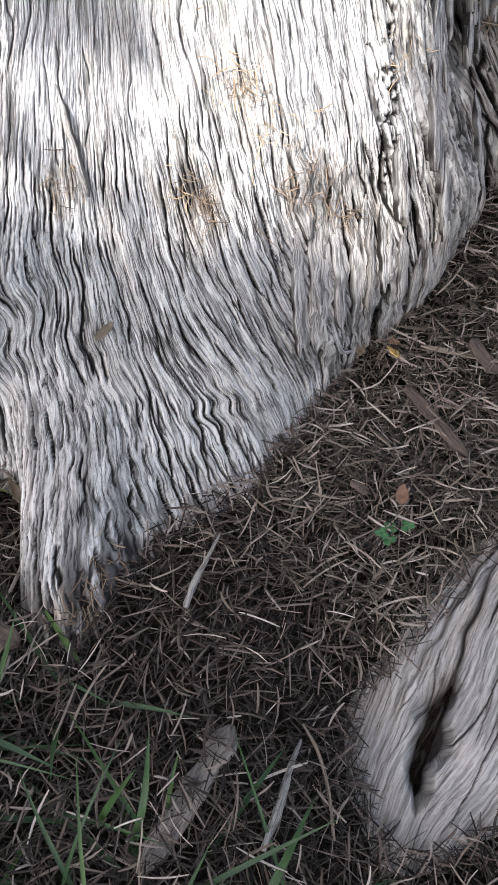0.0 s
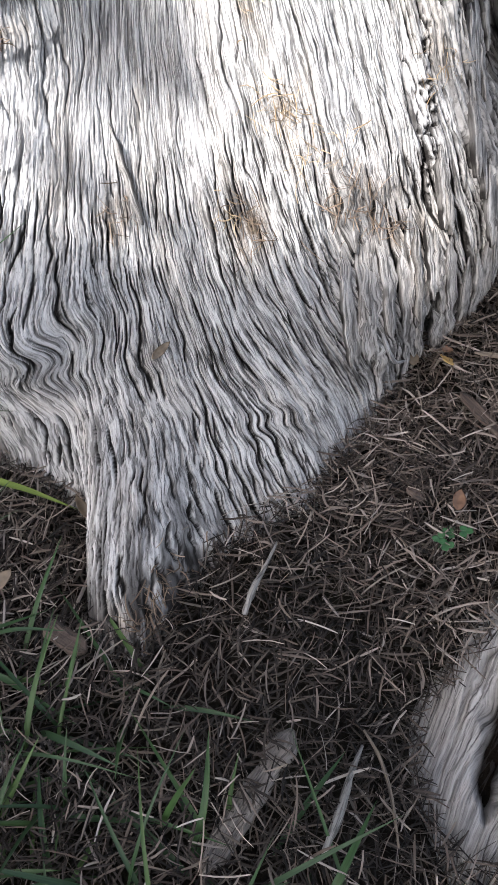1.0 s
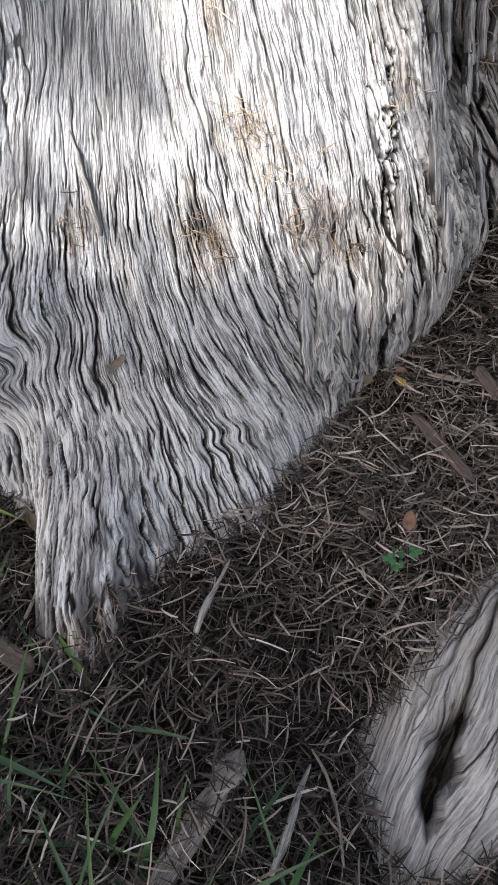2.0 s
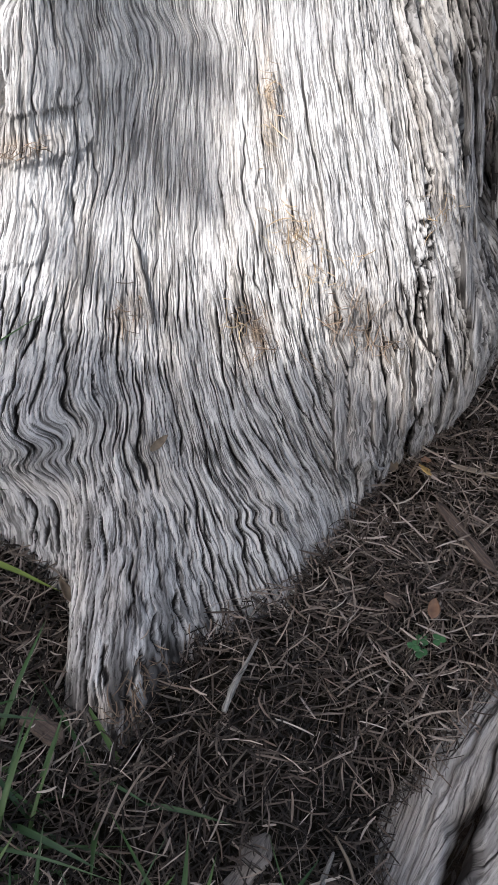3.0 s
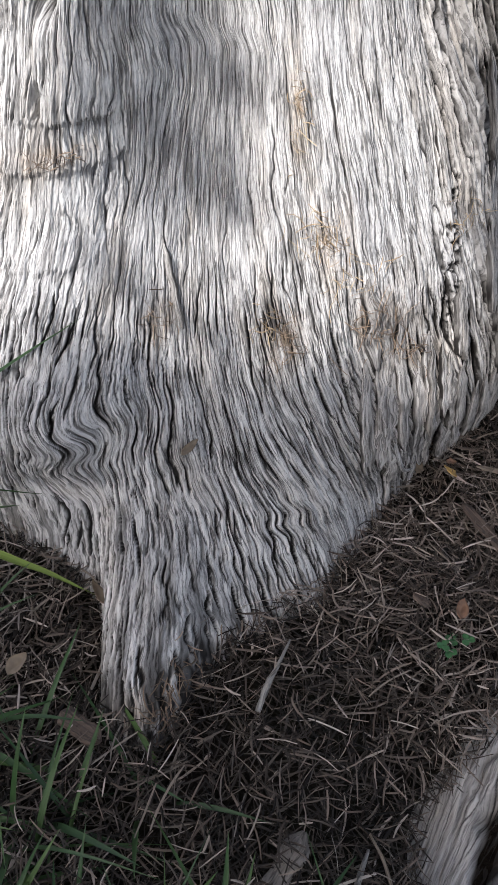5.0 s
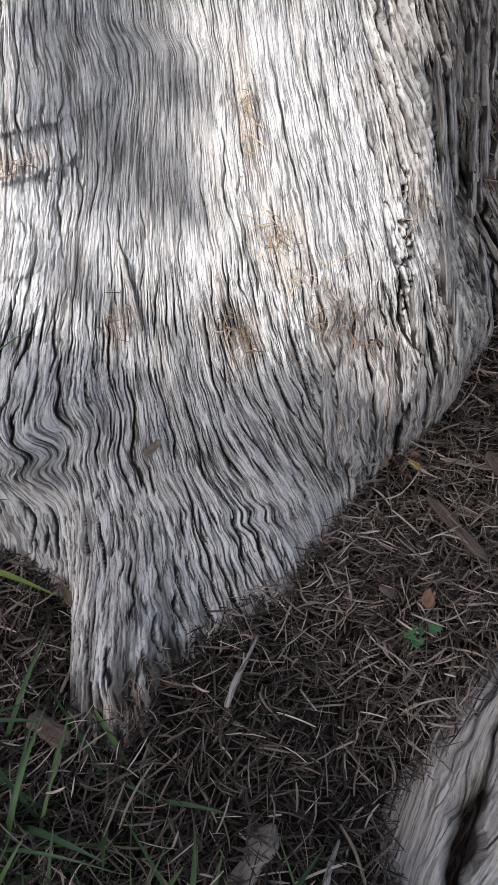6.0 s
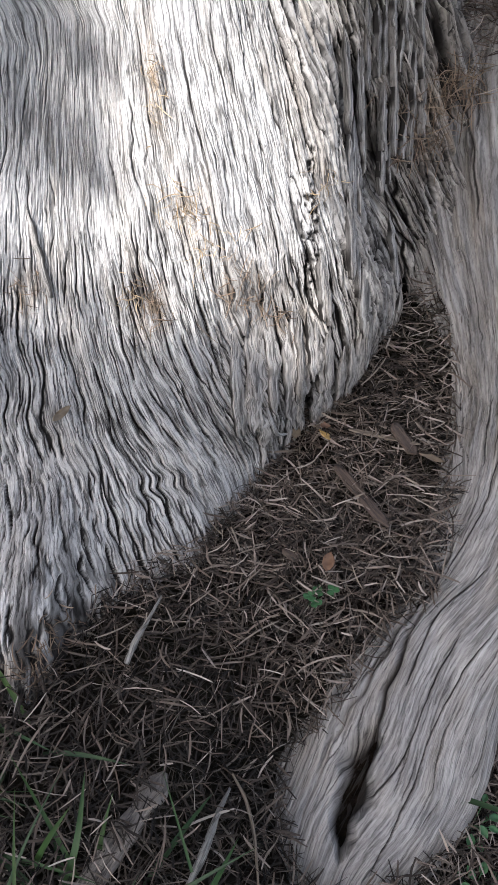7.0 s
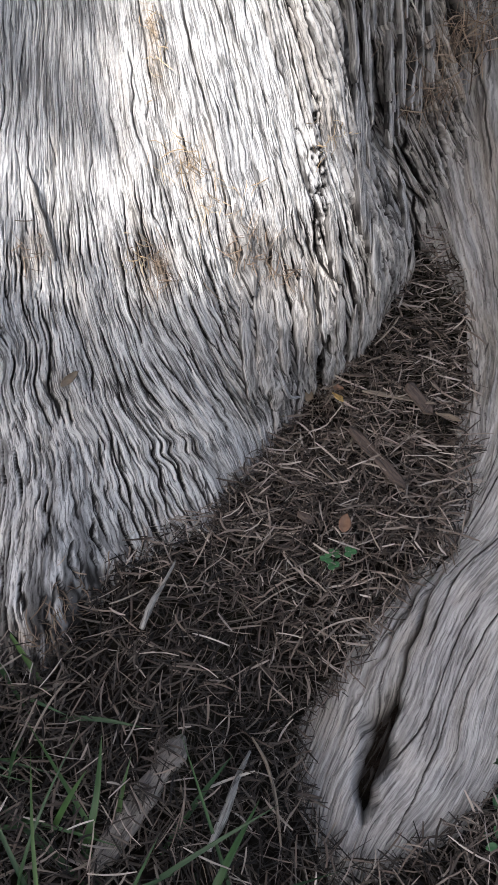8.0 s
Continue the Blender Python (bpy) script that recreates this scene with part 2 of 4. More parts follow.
def stump_radius(deg, h):
    core = 0.27 + 0.06 * np.log1p(np.exp(np.clip((0.39 - 0.7 * h) / 0.06, -30, 30)))
    core = core - 0.05 * smooth(0.6, 1.4, h)
    w = smooth(-0.02, 0.23, h)
    foot, waist = np.interp(deg, _ang, FOOT), np.interp(deg, _ang, WAIST)
    toe = 0.14 * bump_at(deg, h, -6.3, 0.055, 4.6, 0.05) * w
    hollow = 0.045 * bump_at(deg, h, 22, 0.21, 9, 0.055) + 0.03 * bump_at(deg, h, -4, 0.135, 5, 0.04) + 0.035 * bump_at(deg, h, -14, 0.40, 6, 0.06)
    swell = 0.03 * bump_at(deg, h, -16, 0.21, 5, 0.05) + 0.03 * bump_at(deg, h, 40, 0.42, 8, 0.08)
    return core + (1 - w) * foot + w * waist + toe - hollow + swell


# root: a flattened tube along a bent line
ROOT_LINE = [(0.60, 1.16, 0.52), (0.55, 1.0, 0.36), (0.50, 0.83, 0.20), (0.485, 0.68, 0.075), (0.45, 0.55, 0.02), (0.385, 0.43, -0.022), (0.30, 0.335, -0.05),
             (0.232, 0.255, -0.085), (0.172, 0.178, -0.112), (0.135, 0.10, -0.14), (0.115, 0.0, -0.18)]
ROOT_WIDE = [0.22, 0.21, 0.165, 0.100, 0.092, 0.09, 0.098, 0.112, 0.09, 0.062, 0.045]
ROOT_HIGH = [0.13, 0.12, 0.10, 0.085, 0.07, 0.058, 0.045, 0.044, 0.042, 0.042, 0.04]


def spline(points, t):
    """Catmull-Rom through the points, t from 0 to 1."""
    p = np.array(points, float)
    p = p.reshape(len(p), -1)
    p = np.vstack([2 * p[0] - p[1], p, 2 * p[-1] - p[-2]])
    u = np.clip(np.asarray(t) * (len(p) - 3), 0, len(p) - 3 - 1e-9)
    i = u.astype(int)
    f = (u - i)[:, None]
    a, b, c, d = p[i], p[i + 1], p[i + 2], p[i + 3]
    return 0.5 * (2 * b + (c - a) * f + (2 * a - 5 * b + 4 * c - d) * f ** 2 + (3 * b - a - 3 * c + d) * f ** 3)


def cracks(s, g, wide, long, seed, half, share=0.5):
    """Thin splits along the grain, 0 to 1: about wide metres apart, long metres in length, twice half metres in width."""
    def field(x):
        return np.sin(math.pi * (x / wide + 0.95 * pnoise(x / wide * 0.42, g / long, seed) + 0.22 * pnoise(x / wide * 1.4, g / long * 3.1, seed + 1))) / math.pi
    n = field(s)
    slope = (field(s + 0.08 * wide) - n) / (0.08 * wide)
    dist = np.abs(n) / (np.abs(slope) + 0.2 / wide)
    some = smooth(0.30 - 0.6 * share, 0.55 - 0.6 * share, pnoise(s / wide * 0.93 + 3.1, g / long * 1.1, seed + 2) + 0.45 * pnoise(s * 14, g * 8, seed + 3))
    return np.exp(-(dist / (half * (0.22 + 0.95 * some))) ** 2) * smooth(0.0, 0.30, some)


# ---- stump ----
def build_stump():
    stump = tagged(new("tree_stump"), "old grey weathered tree stump with cracked wavy grain and spreading roots", "tree stump")
    deg = np.concatenate([np.linspace(-180, -35, 60, endpoint=False), np.linspace(-35, 67, 1520), np.linspace(67, 180, 50)[1:-1]])
    h = np.concatenate([np.linspace(-0.09, -0.03, 12, endpoint=False), np.linspace(-0.03, 0.64, 440), np.linspace(0.66, 1.25, 40)[1:]])
    D, H = np.meshgrid(deg, h)
    R = stump_radius(D, H)
    S = np.radians(D) * 0.5
    run = np.hypot(np.diff(H, axis=0), np.diff(R, axis=0))
    G = np.concatenate([np.zeros((1, len(deg))), np.cumsum(run, 0)]) - np.cumsum(run, 0)[-1:] + 1.45
    # the fibres' way: they lean to the right low down and curl in bands
    way = 0.110 * bump_at(S, H, 0.085, -0.01, np.where(S < 0.085, 0.20, 0.15), 0.18)
    way = way + 0.0095 * np.sin(2 * math.pi * (H - 0.172) / 0.092 + 2.2 * pnoise(S * 9, H * 6, 3)) * bump_at(S, H, -0.125, 0.185, 0.060, 0.045)
    way = way + 0.010 * smooth(0.140, 0.116, H + 0.010 * pnoise(S * 22, H * 6, 8)) * bump_at(S, H, -0.05, 0.10, 0.09, 0.06)
    way = way + 0.0030 * np.sin(2 * math.pi * H / 0.026 + S * 45 + 3 * pnoise(S * 18, H * 12, 9)) * bump_at(S, H, 0.050, 0.092, 0.040, 0.020)
    way = way + 0.030 * smooth(0.535, 0.475, H) * bump_at(S, H, -0.03, 0.50, 0.085, 0.09) + 0.0045 * np.sin(2 * math.pi * H / 0.040 + S * 28 + 3 * pnoise(S * 10, G * 5, 4)) * bump_at(S, H, 0.0, 0.50, 0.07, 0.035)
    calm = 1 - 0.85 * smooth(0.16, 0.28, S)
    warp = -way + (0.006 * pnoise(S * 7, G * 7, 11) + 0.003 * pnoise(S * 22, G * 18, 12) + 0.0016 * pnoise(S * 60, G * 50, 13)) * calm + 0.0006 * pnoise(S * 160, G * 130, 14)
    # true distance across the fibres, taken low on the stump
    foot_r = stump_radius(deg, 0.06 + 0 * deg)
    across = np.cumsum(np.minimum(np.hypot(foot_r, np.gradient(foot_r, np.radians(deg))), 0.85) * np.gradient(np.radians(deg)))
    SG = (across - np.interp(0.0, deg, across))[None] * 0.82 + warp
    big = 0.012 * fbm(SG * 9, G * 4, 21, 3) + 0.0025 * fbm(S * 30, G * 22, 23, 3)
    rough_side = smooth(0.20, 0.36, S + 0.05 * pnoise(S * 9, G * 9, 27)) + 0.10 * smooth(-0.14, -0.22, S + 0.05 * pnoise(S * 9, G * 9, 28)) * smooth(0.2, 0.28, H)
    rough_side = np.clip(rough_side + 0.7 * bump_at(S, H, 0.20, 0.13, 0.09, 0.10), 0, 1.2)
    ribs = 0.0013 * pnoise(SG * 60, G * 9, 31) + 0.0010 * pnoise(SG * 150, G * 24, 33) + 0.0009 * pnoise(SG * 360, G * 60, 35) + 0.0009 * pnoise(SG * 700, G * 160, 36)
    flake = 0.0030 * np.round(1.6 * pnoise(SG * 45 + 9, G * 9, 113) + 0.5 * pnoise(SG * 150, G * 40, 115)) / 2
    shred = 0.010 * (0.45 - 2 * np.abs(pnoise(SG * 36, G * 1.1, 37))) + 0.006 * (0.45 - 2 * np.abs(pnoise(SG * 100, G * 2.6, 38))) + 0.003 * (0.45 - 2 * np.abs(pnoise(SG * 260, G * 7, 40)))
    plank = 0.009 * np.round(2.4 * pnoise(SG * 34 + 5, G * 1.6, 43) + 0.3 * pnoise(SG * 70, G * 7, 45)) / 2
    shred = shred + plank
    furrow = smooth(0.08, 0.0, np.abs(pnoise(SG * 26, G * 1.0, 39))) * 0.020
    ribs = ribs + rough_side * (shred - furrow)
    torn = 1 + 0.10 * bump_at(D, H, -7, 0.06, 6, 0.07)
    c1, c2 = cracks(SG, G, 0.016, 0.085, 41, 0.00085 * torn, 0.50), cracks(SG, G, 0.010, 0.06, 51, 0.0007 * torn, 0.50)
    c3, c4 = cracks(SG, G, 0.0055, 0.045, 61, 0.0006 * torn, 0.50), cracks(SG, G, 0.0031, 0.03, 66, 0.0005, 0.4)
    tight = 1 - 0.62 * smooth(0.24, 0.34, H + 0.03 * pnoise(S * 9, H * 9, 107)) * (1 - 0.8 * np.clip(rough_side, 0, 1))
    c1, c2, c3, c4 = c1 * tight, c2 * tight, c3 * tight, c4 * tight
    c5, c6 = cracks(SG, G, 0.017, 0.14, 70, 0.0017, 0.66) * rough_side, cracks(SG, G, 0.007, 0.06, 73, 0.0008, 0.6) * rough_side
    c1, c3 = np.maximum(c1, np.clip(c5 * 1.1, 0, 1)), np.maximum(c3, np.clip(c6, 0, 1))
    split = 0.010 * c5 + 0.009 * c1 + 0.006 * c2 + 0.003 * c3 + 0.0015 * c4
    # the upper layer of wood ends in a ragged edge above the smooth foot
    rim_at = 0.232 + 0.5 * np.clip(-0.06 - S, 0, 1) * 0.4 + 0.012 * pnoise(SG * 60, 0 * H, 117) + 0.004 * pnoise(SG * 210, 0 * H, 118)
    layer = 0.003 * smooth(rim_at + 0.0015, rim_at - 0.0015, H) * smooth(-0.20, -0.17, S) * smooth(0.10, 0.07, S) * smooth(0.15, 0.21, H)
    left_side = smooth(-0.10, -0.15, S + 0.03 * pnoise(S * 9, G * 9, 28)) * smooth(0.24, 0.29, H)
    SURFACE.update(deg=deg, h=h, off=big)
    relief = ribs + layer + flake * (0.30 + 0.5 * left_side) - split * (1 + 0.6 * rough_side)
    R = R + big
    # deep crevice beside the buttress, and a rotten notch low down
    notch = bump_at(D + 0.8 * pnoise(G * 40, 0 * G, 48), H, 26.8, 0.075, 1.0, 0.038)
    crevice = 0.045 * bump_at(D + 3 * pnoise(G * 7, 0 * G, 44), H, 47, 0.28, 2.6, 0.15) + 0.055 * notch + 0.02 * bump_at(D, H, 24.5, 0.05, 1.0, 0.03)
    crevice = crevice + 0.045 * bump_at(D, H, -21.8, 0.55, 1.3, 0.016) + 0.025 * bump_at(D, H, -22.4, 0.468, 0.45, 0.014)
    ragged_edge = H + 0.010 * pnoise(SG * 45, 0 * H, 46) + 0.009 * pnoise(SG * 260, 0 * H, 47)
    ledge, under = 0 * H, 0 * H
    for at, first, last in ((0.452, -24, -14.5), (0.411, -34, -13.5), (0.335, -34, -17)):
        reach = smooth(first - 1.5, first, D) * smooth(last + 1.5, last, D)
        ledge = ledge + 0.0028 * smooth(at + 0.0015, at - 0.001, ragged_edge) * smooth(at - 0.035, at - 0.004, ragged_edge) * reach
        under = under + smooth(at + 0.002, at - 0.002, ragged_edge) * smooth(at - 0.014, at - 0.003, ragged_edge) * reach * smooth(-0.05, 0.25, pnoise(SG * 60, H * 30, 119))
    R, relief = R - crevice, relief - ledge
    # shade of cracks, furrows, ledges and notch put into colour, with their grime
    shade_grime = 0.97 * smooth(0.12, 0.45, c1) + 0.95 * smooth(0.15, 0.5, c2) + 0.85 * smooth(0.25, 0.65, c3) + 0.6 * smooth(0.35, 0.8, c4) + rough_side * 0.6 * smooth(0.008, 0.018, furrow) + 0.45 * under + 0.95 * smooth(0.3, 0.7, notch)
    front_x = STUMP_X + R * np.sin(np.radians(D))
    rotten = smooth(0.02, 0.34, pnoise(SG * 70, G * 9, 101) + 0.5 * pnoise(SG * 190, G * 30, 102) + 0.15)
    # rot patches on the flank; the toe's streaks darken it as shade would
    shade_grime = shade_grime + 0.38 * rotten * smooth(0.215, 0.275, front_x + 0.02 * pnoise(G * 12, S * 20, 103)) + 0.8 * rotten * bump_at(front_x, H, 0.19, 0.12, 0.065, 0.10) + 0.8 * smooth(-0.28, 0.16, pnoise(SG * 170, G * 7, 108) + 0.5 * pnoise(SG * 380, G * 20, 109)) * smooth(1.0, 0.4, np.hypot((D + 5.5) / 6.5, (H - 0.03) / 0.10))
    shade_grime = shade_grime + 0.8 * smooth(-0.25, 0.15, pnoise(SG * 90, G * 25, 110) + 0.5 * pnoise(SG * 240, G * 80, 111)) * bump_at(D, H, -2.8, 0.018, 2.6, 0.032)
    crumbs = smooth(0.05, 0.25, pnoise(SG * 230, G * 170, 104) + 0.6 * pnoise(SG * 90, G * 60, 105))
    strip = bump_at(front_x + 0.004 * pnoise(G * 40, 0 * G, 106), H, 0.197, 0.31, 0.011, 0.085)
    shade_grime = np.clip(shade_grime + 0.9 * crumbs * smooth(0.25, 0.6, strip), 0, 1)
    relief = relief - 0.006 * crumbs * smooth(0.25, 0.6, strip)
    # ragged top
    top = smooth(1.0, 1.25, H)
    Z = H + top * 0.12 * pnoise(SG * 30, 0 * S, 71)
    a = np.radians(D)
    pos = np.stack([STUMP_X + R * np.sin(a), STUMP_Y - R * np.cos(a), Z], -1)
    # the relief stands square to the wood's face
    out = np.cross(np.gradient(pos, axis=1), np.gradient(pos, axis=0))
    out /= np.linalg.norm(out, axis=-1, keepdims=True) + 1e-12
    face = np.stack([np.sin(a), -np.cos(a), 0 * a], -1)
    out = np.where((out * face).sum(-1, keepdims=True) < 0, -out, out)
    pos = pos + out * (relief * smooth(1.2, 1.0, H))[..., None]
    stain = sum(k * bump_at(pos[..., 0], H, x, z, rx, rz) for x, z, rx, rz, k in (
        (0.118, 0.25, 0.022, 0.022, 0.9), (0.015, 0.245, 0.016, 0.022, 0.9), (0.065, 0.33, 0.022, 0.03, 0.4), (0.030, 0.44, 0.007, 0.04, 0.7), (-0.118, 0.272, 0.014, 0.018, 0.7),
        (-0.205, 0.425, 0.030, 0.012, 0.6), (0.15, 0.20, 0.05, 0.05, 0.4), (-0.27, 0.42, 0.03, 0.03, 0.35), (0.36, 0.36, 0.06, 0.06, 0.6), (-0.14, 0.03, 0.05, 0.02, 0.5)))
    stain = np.clip(stain * (0.9 + 1.6 * fbm(SG * 60, G * 30, 77, 3)), 0, 1)
    part("trunk", with_shade_dirt(grid_mesh("trunk", pos, True, np.stack([SG, G, rough_side * smooth(-0.08, 0.06, S)], -1)), shade_grime, stain), WOOD, stump)
    # broken top surface
    rim = pos[-1]
    rings = [rim * (1 - k) + np.array([STUMP_X, STUMP_Y, 1.12]) * k for k in np.linspace(0, 0.98, 14)]
    lid = np.array(rings)
    lid[1:, :, 2] += 0.04 * pnoise(lid[1:, :, 0] * 20, lid[1:, :, 1] * 20, 73)
    part("broken_top", grid_mesh("broken_top", lid, True, np.stack([lid[..., 0], lid[..., 2], lid[..., 1]], -1)), WOOD, stump)
    # exposed root
    t = np.concatenate([np.linspace(0, 0.12, 20, endpoint=False), np.linspace(0.12, 0.92, 400), np.linspace(0.92, 1, 20)[1:]])
    th = np.concatenate([np.linspace(-math.pi, -1.5, 30, endpoint=False), np.linspace(-1.5, 1.5, 540), np.linspace(1.5, math.pi, 30, endpoint=False)[1:]])
    c = spline(ROOT_LINE, t)
    wide, high = spline(ROOT_WIDE, t)[:, 0], spline(ROOT_HIGH, t)[:, 0]
    tan = np.gradient(c, axis=0)
    step = np.linalg.norm(tan, axis=1)
    tan /= step[:, None]
    side = np.cross(tan, [0, 0, 1.0])
    side /= np.linalg.norm(side, axis=1)[:, None]
    up = np.cross(side, tan)
    step = np.linalg.norm(np.diff(c, axis=0, prepend=c[:1]), axis=1)
    g1 = np.cumsum(step)
    TH, GG = np.meshgrid(th, g1)
    S2 = TH * 0.10
    SG2 = S2 + 0.0010 * pnoise(S2 * 60, GG * 60, 79) + 0.0005 * pnoise(S2 * 160, GG * 160, 80) + 0.008 * pnoise(S2 * 12, GG * 9, 81) + 0.010 * np.sin(GG * 16) * 0.6
    dr = 0.007 * fbm(S2 * 16, GG * 9, 83, 3) + 0.0012 * pnoise(SG2 * 120, GG * 8, 85) + 0.0007 * pnoise(SG2 * 400, GG * 50, 86)
    k1, k2, k3 = cracks(SG2, GG, 0.024, 0.18, 91, 0.0006, 0.54), cracks(SG2, GG, 0.012, 0.09, 95, 0.0005, 0.34), cracks(SG2, GG, 0.006, 0.05, 98, 0.0004, 0.3)
    dr = dr - 0.003 * k1 - 0.0015 * k2 - 0.001 * k3
    # knot hole: a slanted slit that opens from a crack
    frac = t[:, None] + 0 * TH
    slant = TH + 2.6 * (frac - 0.735) + 0.10 * pnoise(TH * 5, frac * 40, 88)
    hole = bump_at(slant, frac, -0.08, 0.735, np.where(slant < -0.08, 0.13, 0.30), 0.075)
    lip = bump_at(slant, frac, -0.45, 0.72, 0.25, 0.09)
    ragged = np.abs(pnoise(SG2 * 200, GG * 40, 87))
    seam = bump_at(TH + 2.6 * (frac - 0.735) + 0.06 * pnoise(frac * 40, 0 * TH, 92), frac, -0.10, 0.64, 0.03, 0.10) + 0.8 * bump_at(TH + 0.5 * (frac - 0.6) + 0.1 * pnoise(frac * 30, 0 * TH, 89), frac, 0.42, 0.58, 0.03, 0.16)
    dr = dr - (0.030 + 0.008 * ragged) * smooth(0.40, 0.68, hole) - 0.006 * hole + 0.008 * lip - 0.012 * seam
    # hole and seam join the crack mask, so their depth is shaded by colour
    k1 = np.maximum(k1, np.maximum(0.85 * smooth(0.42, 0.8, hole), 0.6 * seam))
    # long open splits high on the root, their inner shade painted in through k1
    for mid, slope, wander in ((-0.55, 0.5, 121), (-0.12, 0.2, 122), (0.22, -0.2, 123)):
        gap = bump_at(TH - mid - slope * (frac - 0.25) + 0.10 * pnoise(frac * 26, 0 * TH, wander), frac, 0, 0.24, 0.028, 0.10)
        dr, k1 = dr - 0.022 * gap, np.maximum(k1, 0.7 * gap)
    upper = smooth(0.46, 0.34, frac + 0.05 * pnoise(TH * 2, frac * 12, 90))
    dr = dr + upper * (0.010 * np.round(2.2 * pnoise(SG2 * 26 + 5, GG * 3.5, 124)) / 2 + 0.010 * (0.45 - 2 * np.abs(pnoise(SG2 * 45, GG * 2.5, 84))) + 0.008 * (0.45 - 2 * np.abs(pnoise(SG2 * 120, GG * 6, 82))))
    cs, sn = np.sin(TH), np.cos(TH)
    pos2 = c[:, None] + side[:, None] * ((wide[:, None] + dr) * cs)[..., None] + up[:, None] * ((high[:, None] + dr) * sn)[..., None]
    SURFACE["root"] = pos2.reshape(-1, 3)
    part("root", with_shade_dirt(grid_mesh("root", pos2, True, np.stack([SG2, GG, 0.4 * upper], -1)), 0.95 * smooth(0.2, 0.6, k1) + 0.85 * smooth(0.25, 0.65, k2) + 0.6 * smooth(0.3, 0.8, k3)), ROOT_WOOD, stump, "smooth grey-brown exposed root with a knot hole")
    return stump


SURFACE = {}
tree_stump = build_stump()


# ---- ground ----
def build_ground():
    near = np.linspace(-0.7, 1.0, 240)
    far = np.geomspace(0.02, 400, 60)
    xs = np.concatenate([near[0] - far[::-1], near, near[-1] + far])
    ys = np.concatenate([near[0] - far[::-1], near, near[-1] + far])
    X, Y = np.meshgrid(xs, ys)
    Z = ground_height(X, Y)
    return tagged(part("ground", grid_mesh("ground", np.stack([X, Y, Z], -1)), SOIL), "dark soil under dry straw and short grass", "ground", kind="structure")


ground = build_ground()


# ---- shade tree behind the camera ----
def tube(points, radii, sides=10, steps=24, wobble=0.0, seed=0):
    """A tapered tube along a smooth line: places, quads, grain."""
    t = np.linspace(0, 1, steps)
    c, r = spline(points, t), spline(radii, t)[:, 0]
    tan = np.gradient(c, axis=0)
    step = np.linalg.norm(tan, axis=1) + 1e-9
    tan /= step[:, None]
    ref = np.array([0.0, 0.0, 1.0]) if abs(tan[:, 2].mean()) < 0.8 else np.array([1.0, 0.0, 0.0])
    side = np.cross(tan, ref)
    side /= np.linalg.norm(side, axis=1)[:, None]
    up = np.cross(side, tan)
    th = np.linspace(0, 2 * math.pi, sides, endpoint=False)
    g = np.cumsum(step)
    rr = r[:, None] * (1 + wobble * pnoise(th[None] * 1.3 + 0 * g[:, None], g[:, None] / (r.max() * 3), seed))
    pos = c[:, None] + side[:, None] * (rr * np.cos(th))[..., None] + up[:, None] * (rr * np.sin(th))[..., None]
    grain = np.stack([th[None] * r[:, None], g[:, None] + 0 * th[None], 0 * rr], -1)
    ends = np.stack([np.repeat(c[:1], sides, 0), np.repeat(c[-1:], sides, 0)])
    pos = np.concatenate([ends[:1], pos, ends[1:]])
    grain = np.concatenate([grain[:1], grain, grain[-1:]])
    return pos, grain


def tube_part(name, points, radii, material, parent=None, label="", **kw):
    pos, grain = tube(points, radii, **kw)
    return part(name, grid_mesh(name, pos, True, grain), material, parent, label)


def leaf_cards(mid, rng, length, width):
    """Folded pointed leaves at the places given: a strip of four quads each."""
    n = len(mid)
    d = rng.normal(0, 1, (n, 3)) * [1, 1, 0.6]
    d /= np.linalg.norm(d, axis=1)[:, None]
    u = rng.normal(0, 1, (n, 3)) * [0.7, 0.7, 1.2]
    s = np.cross(d, u)
    s /= np.linalg.norm(s, axis=1)[:, None]
    k = np.cross(s, d)
    ln, wd = rng.uniform(*length, n)[:, None], rng.uniform(*width, n)[:, None]
    a, m, b = mid - d * ln / 2, mid + k * wd * 0.1, mid + d * ln / 2
    l, r = mid - s * wd / 2 + k * wd * 0.22, mid + s * wd / 2 + k * wd * 0.22
    v = np.stack([a, l, m, r, b], 1).reshape(-1, 3)
    f = np.array([[0, 2, 1], [0, 3, 2], [1, 2, 4], [2, 3, 4]])
    q = (np.arange(n)[:, None, None] * 5 + f[None]).reshape(-1, 3)
    return v, q


def sun_open(mid, way):
    """How clear the crown is kept at these places, where the sun comes through on to the stump's front."""
    def meet(y0, z0, m):
        k = (mid[:, 1] - y0 - m * (mid[:, 2] - z0)) / (way[1] - m * way[2])
        return mid - way * k[:, None]
    low, high = meet(0.70, 0.37, 0.66), meet(0.745, 0.45, 0.35)
    p = np.where(low[:, 2:] < 0.45, low, high)
    x, z = p[:, 0], p[:, 2]
    open_ = np.zeros(len(x))
    for cx, cz, rx, rz, how in SUN_GAPS:
        d = np.hypot((x - cx) / rx, (z - cz) / rz)
        open_ = np.maximum(open_, how * smooth(1.32, 0.80, d))
    return open_


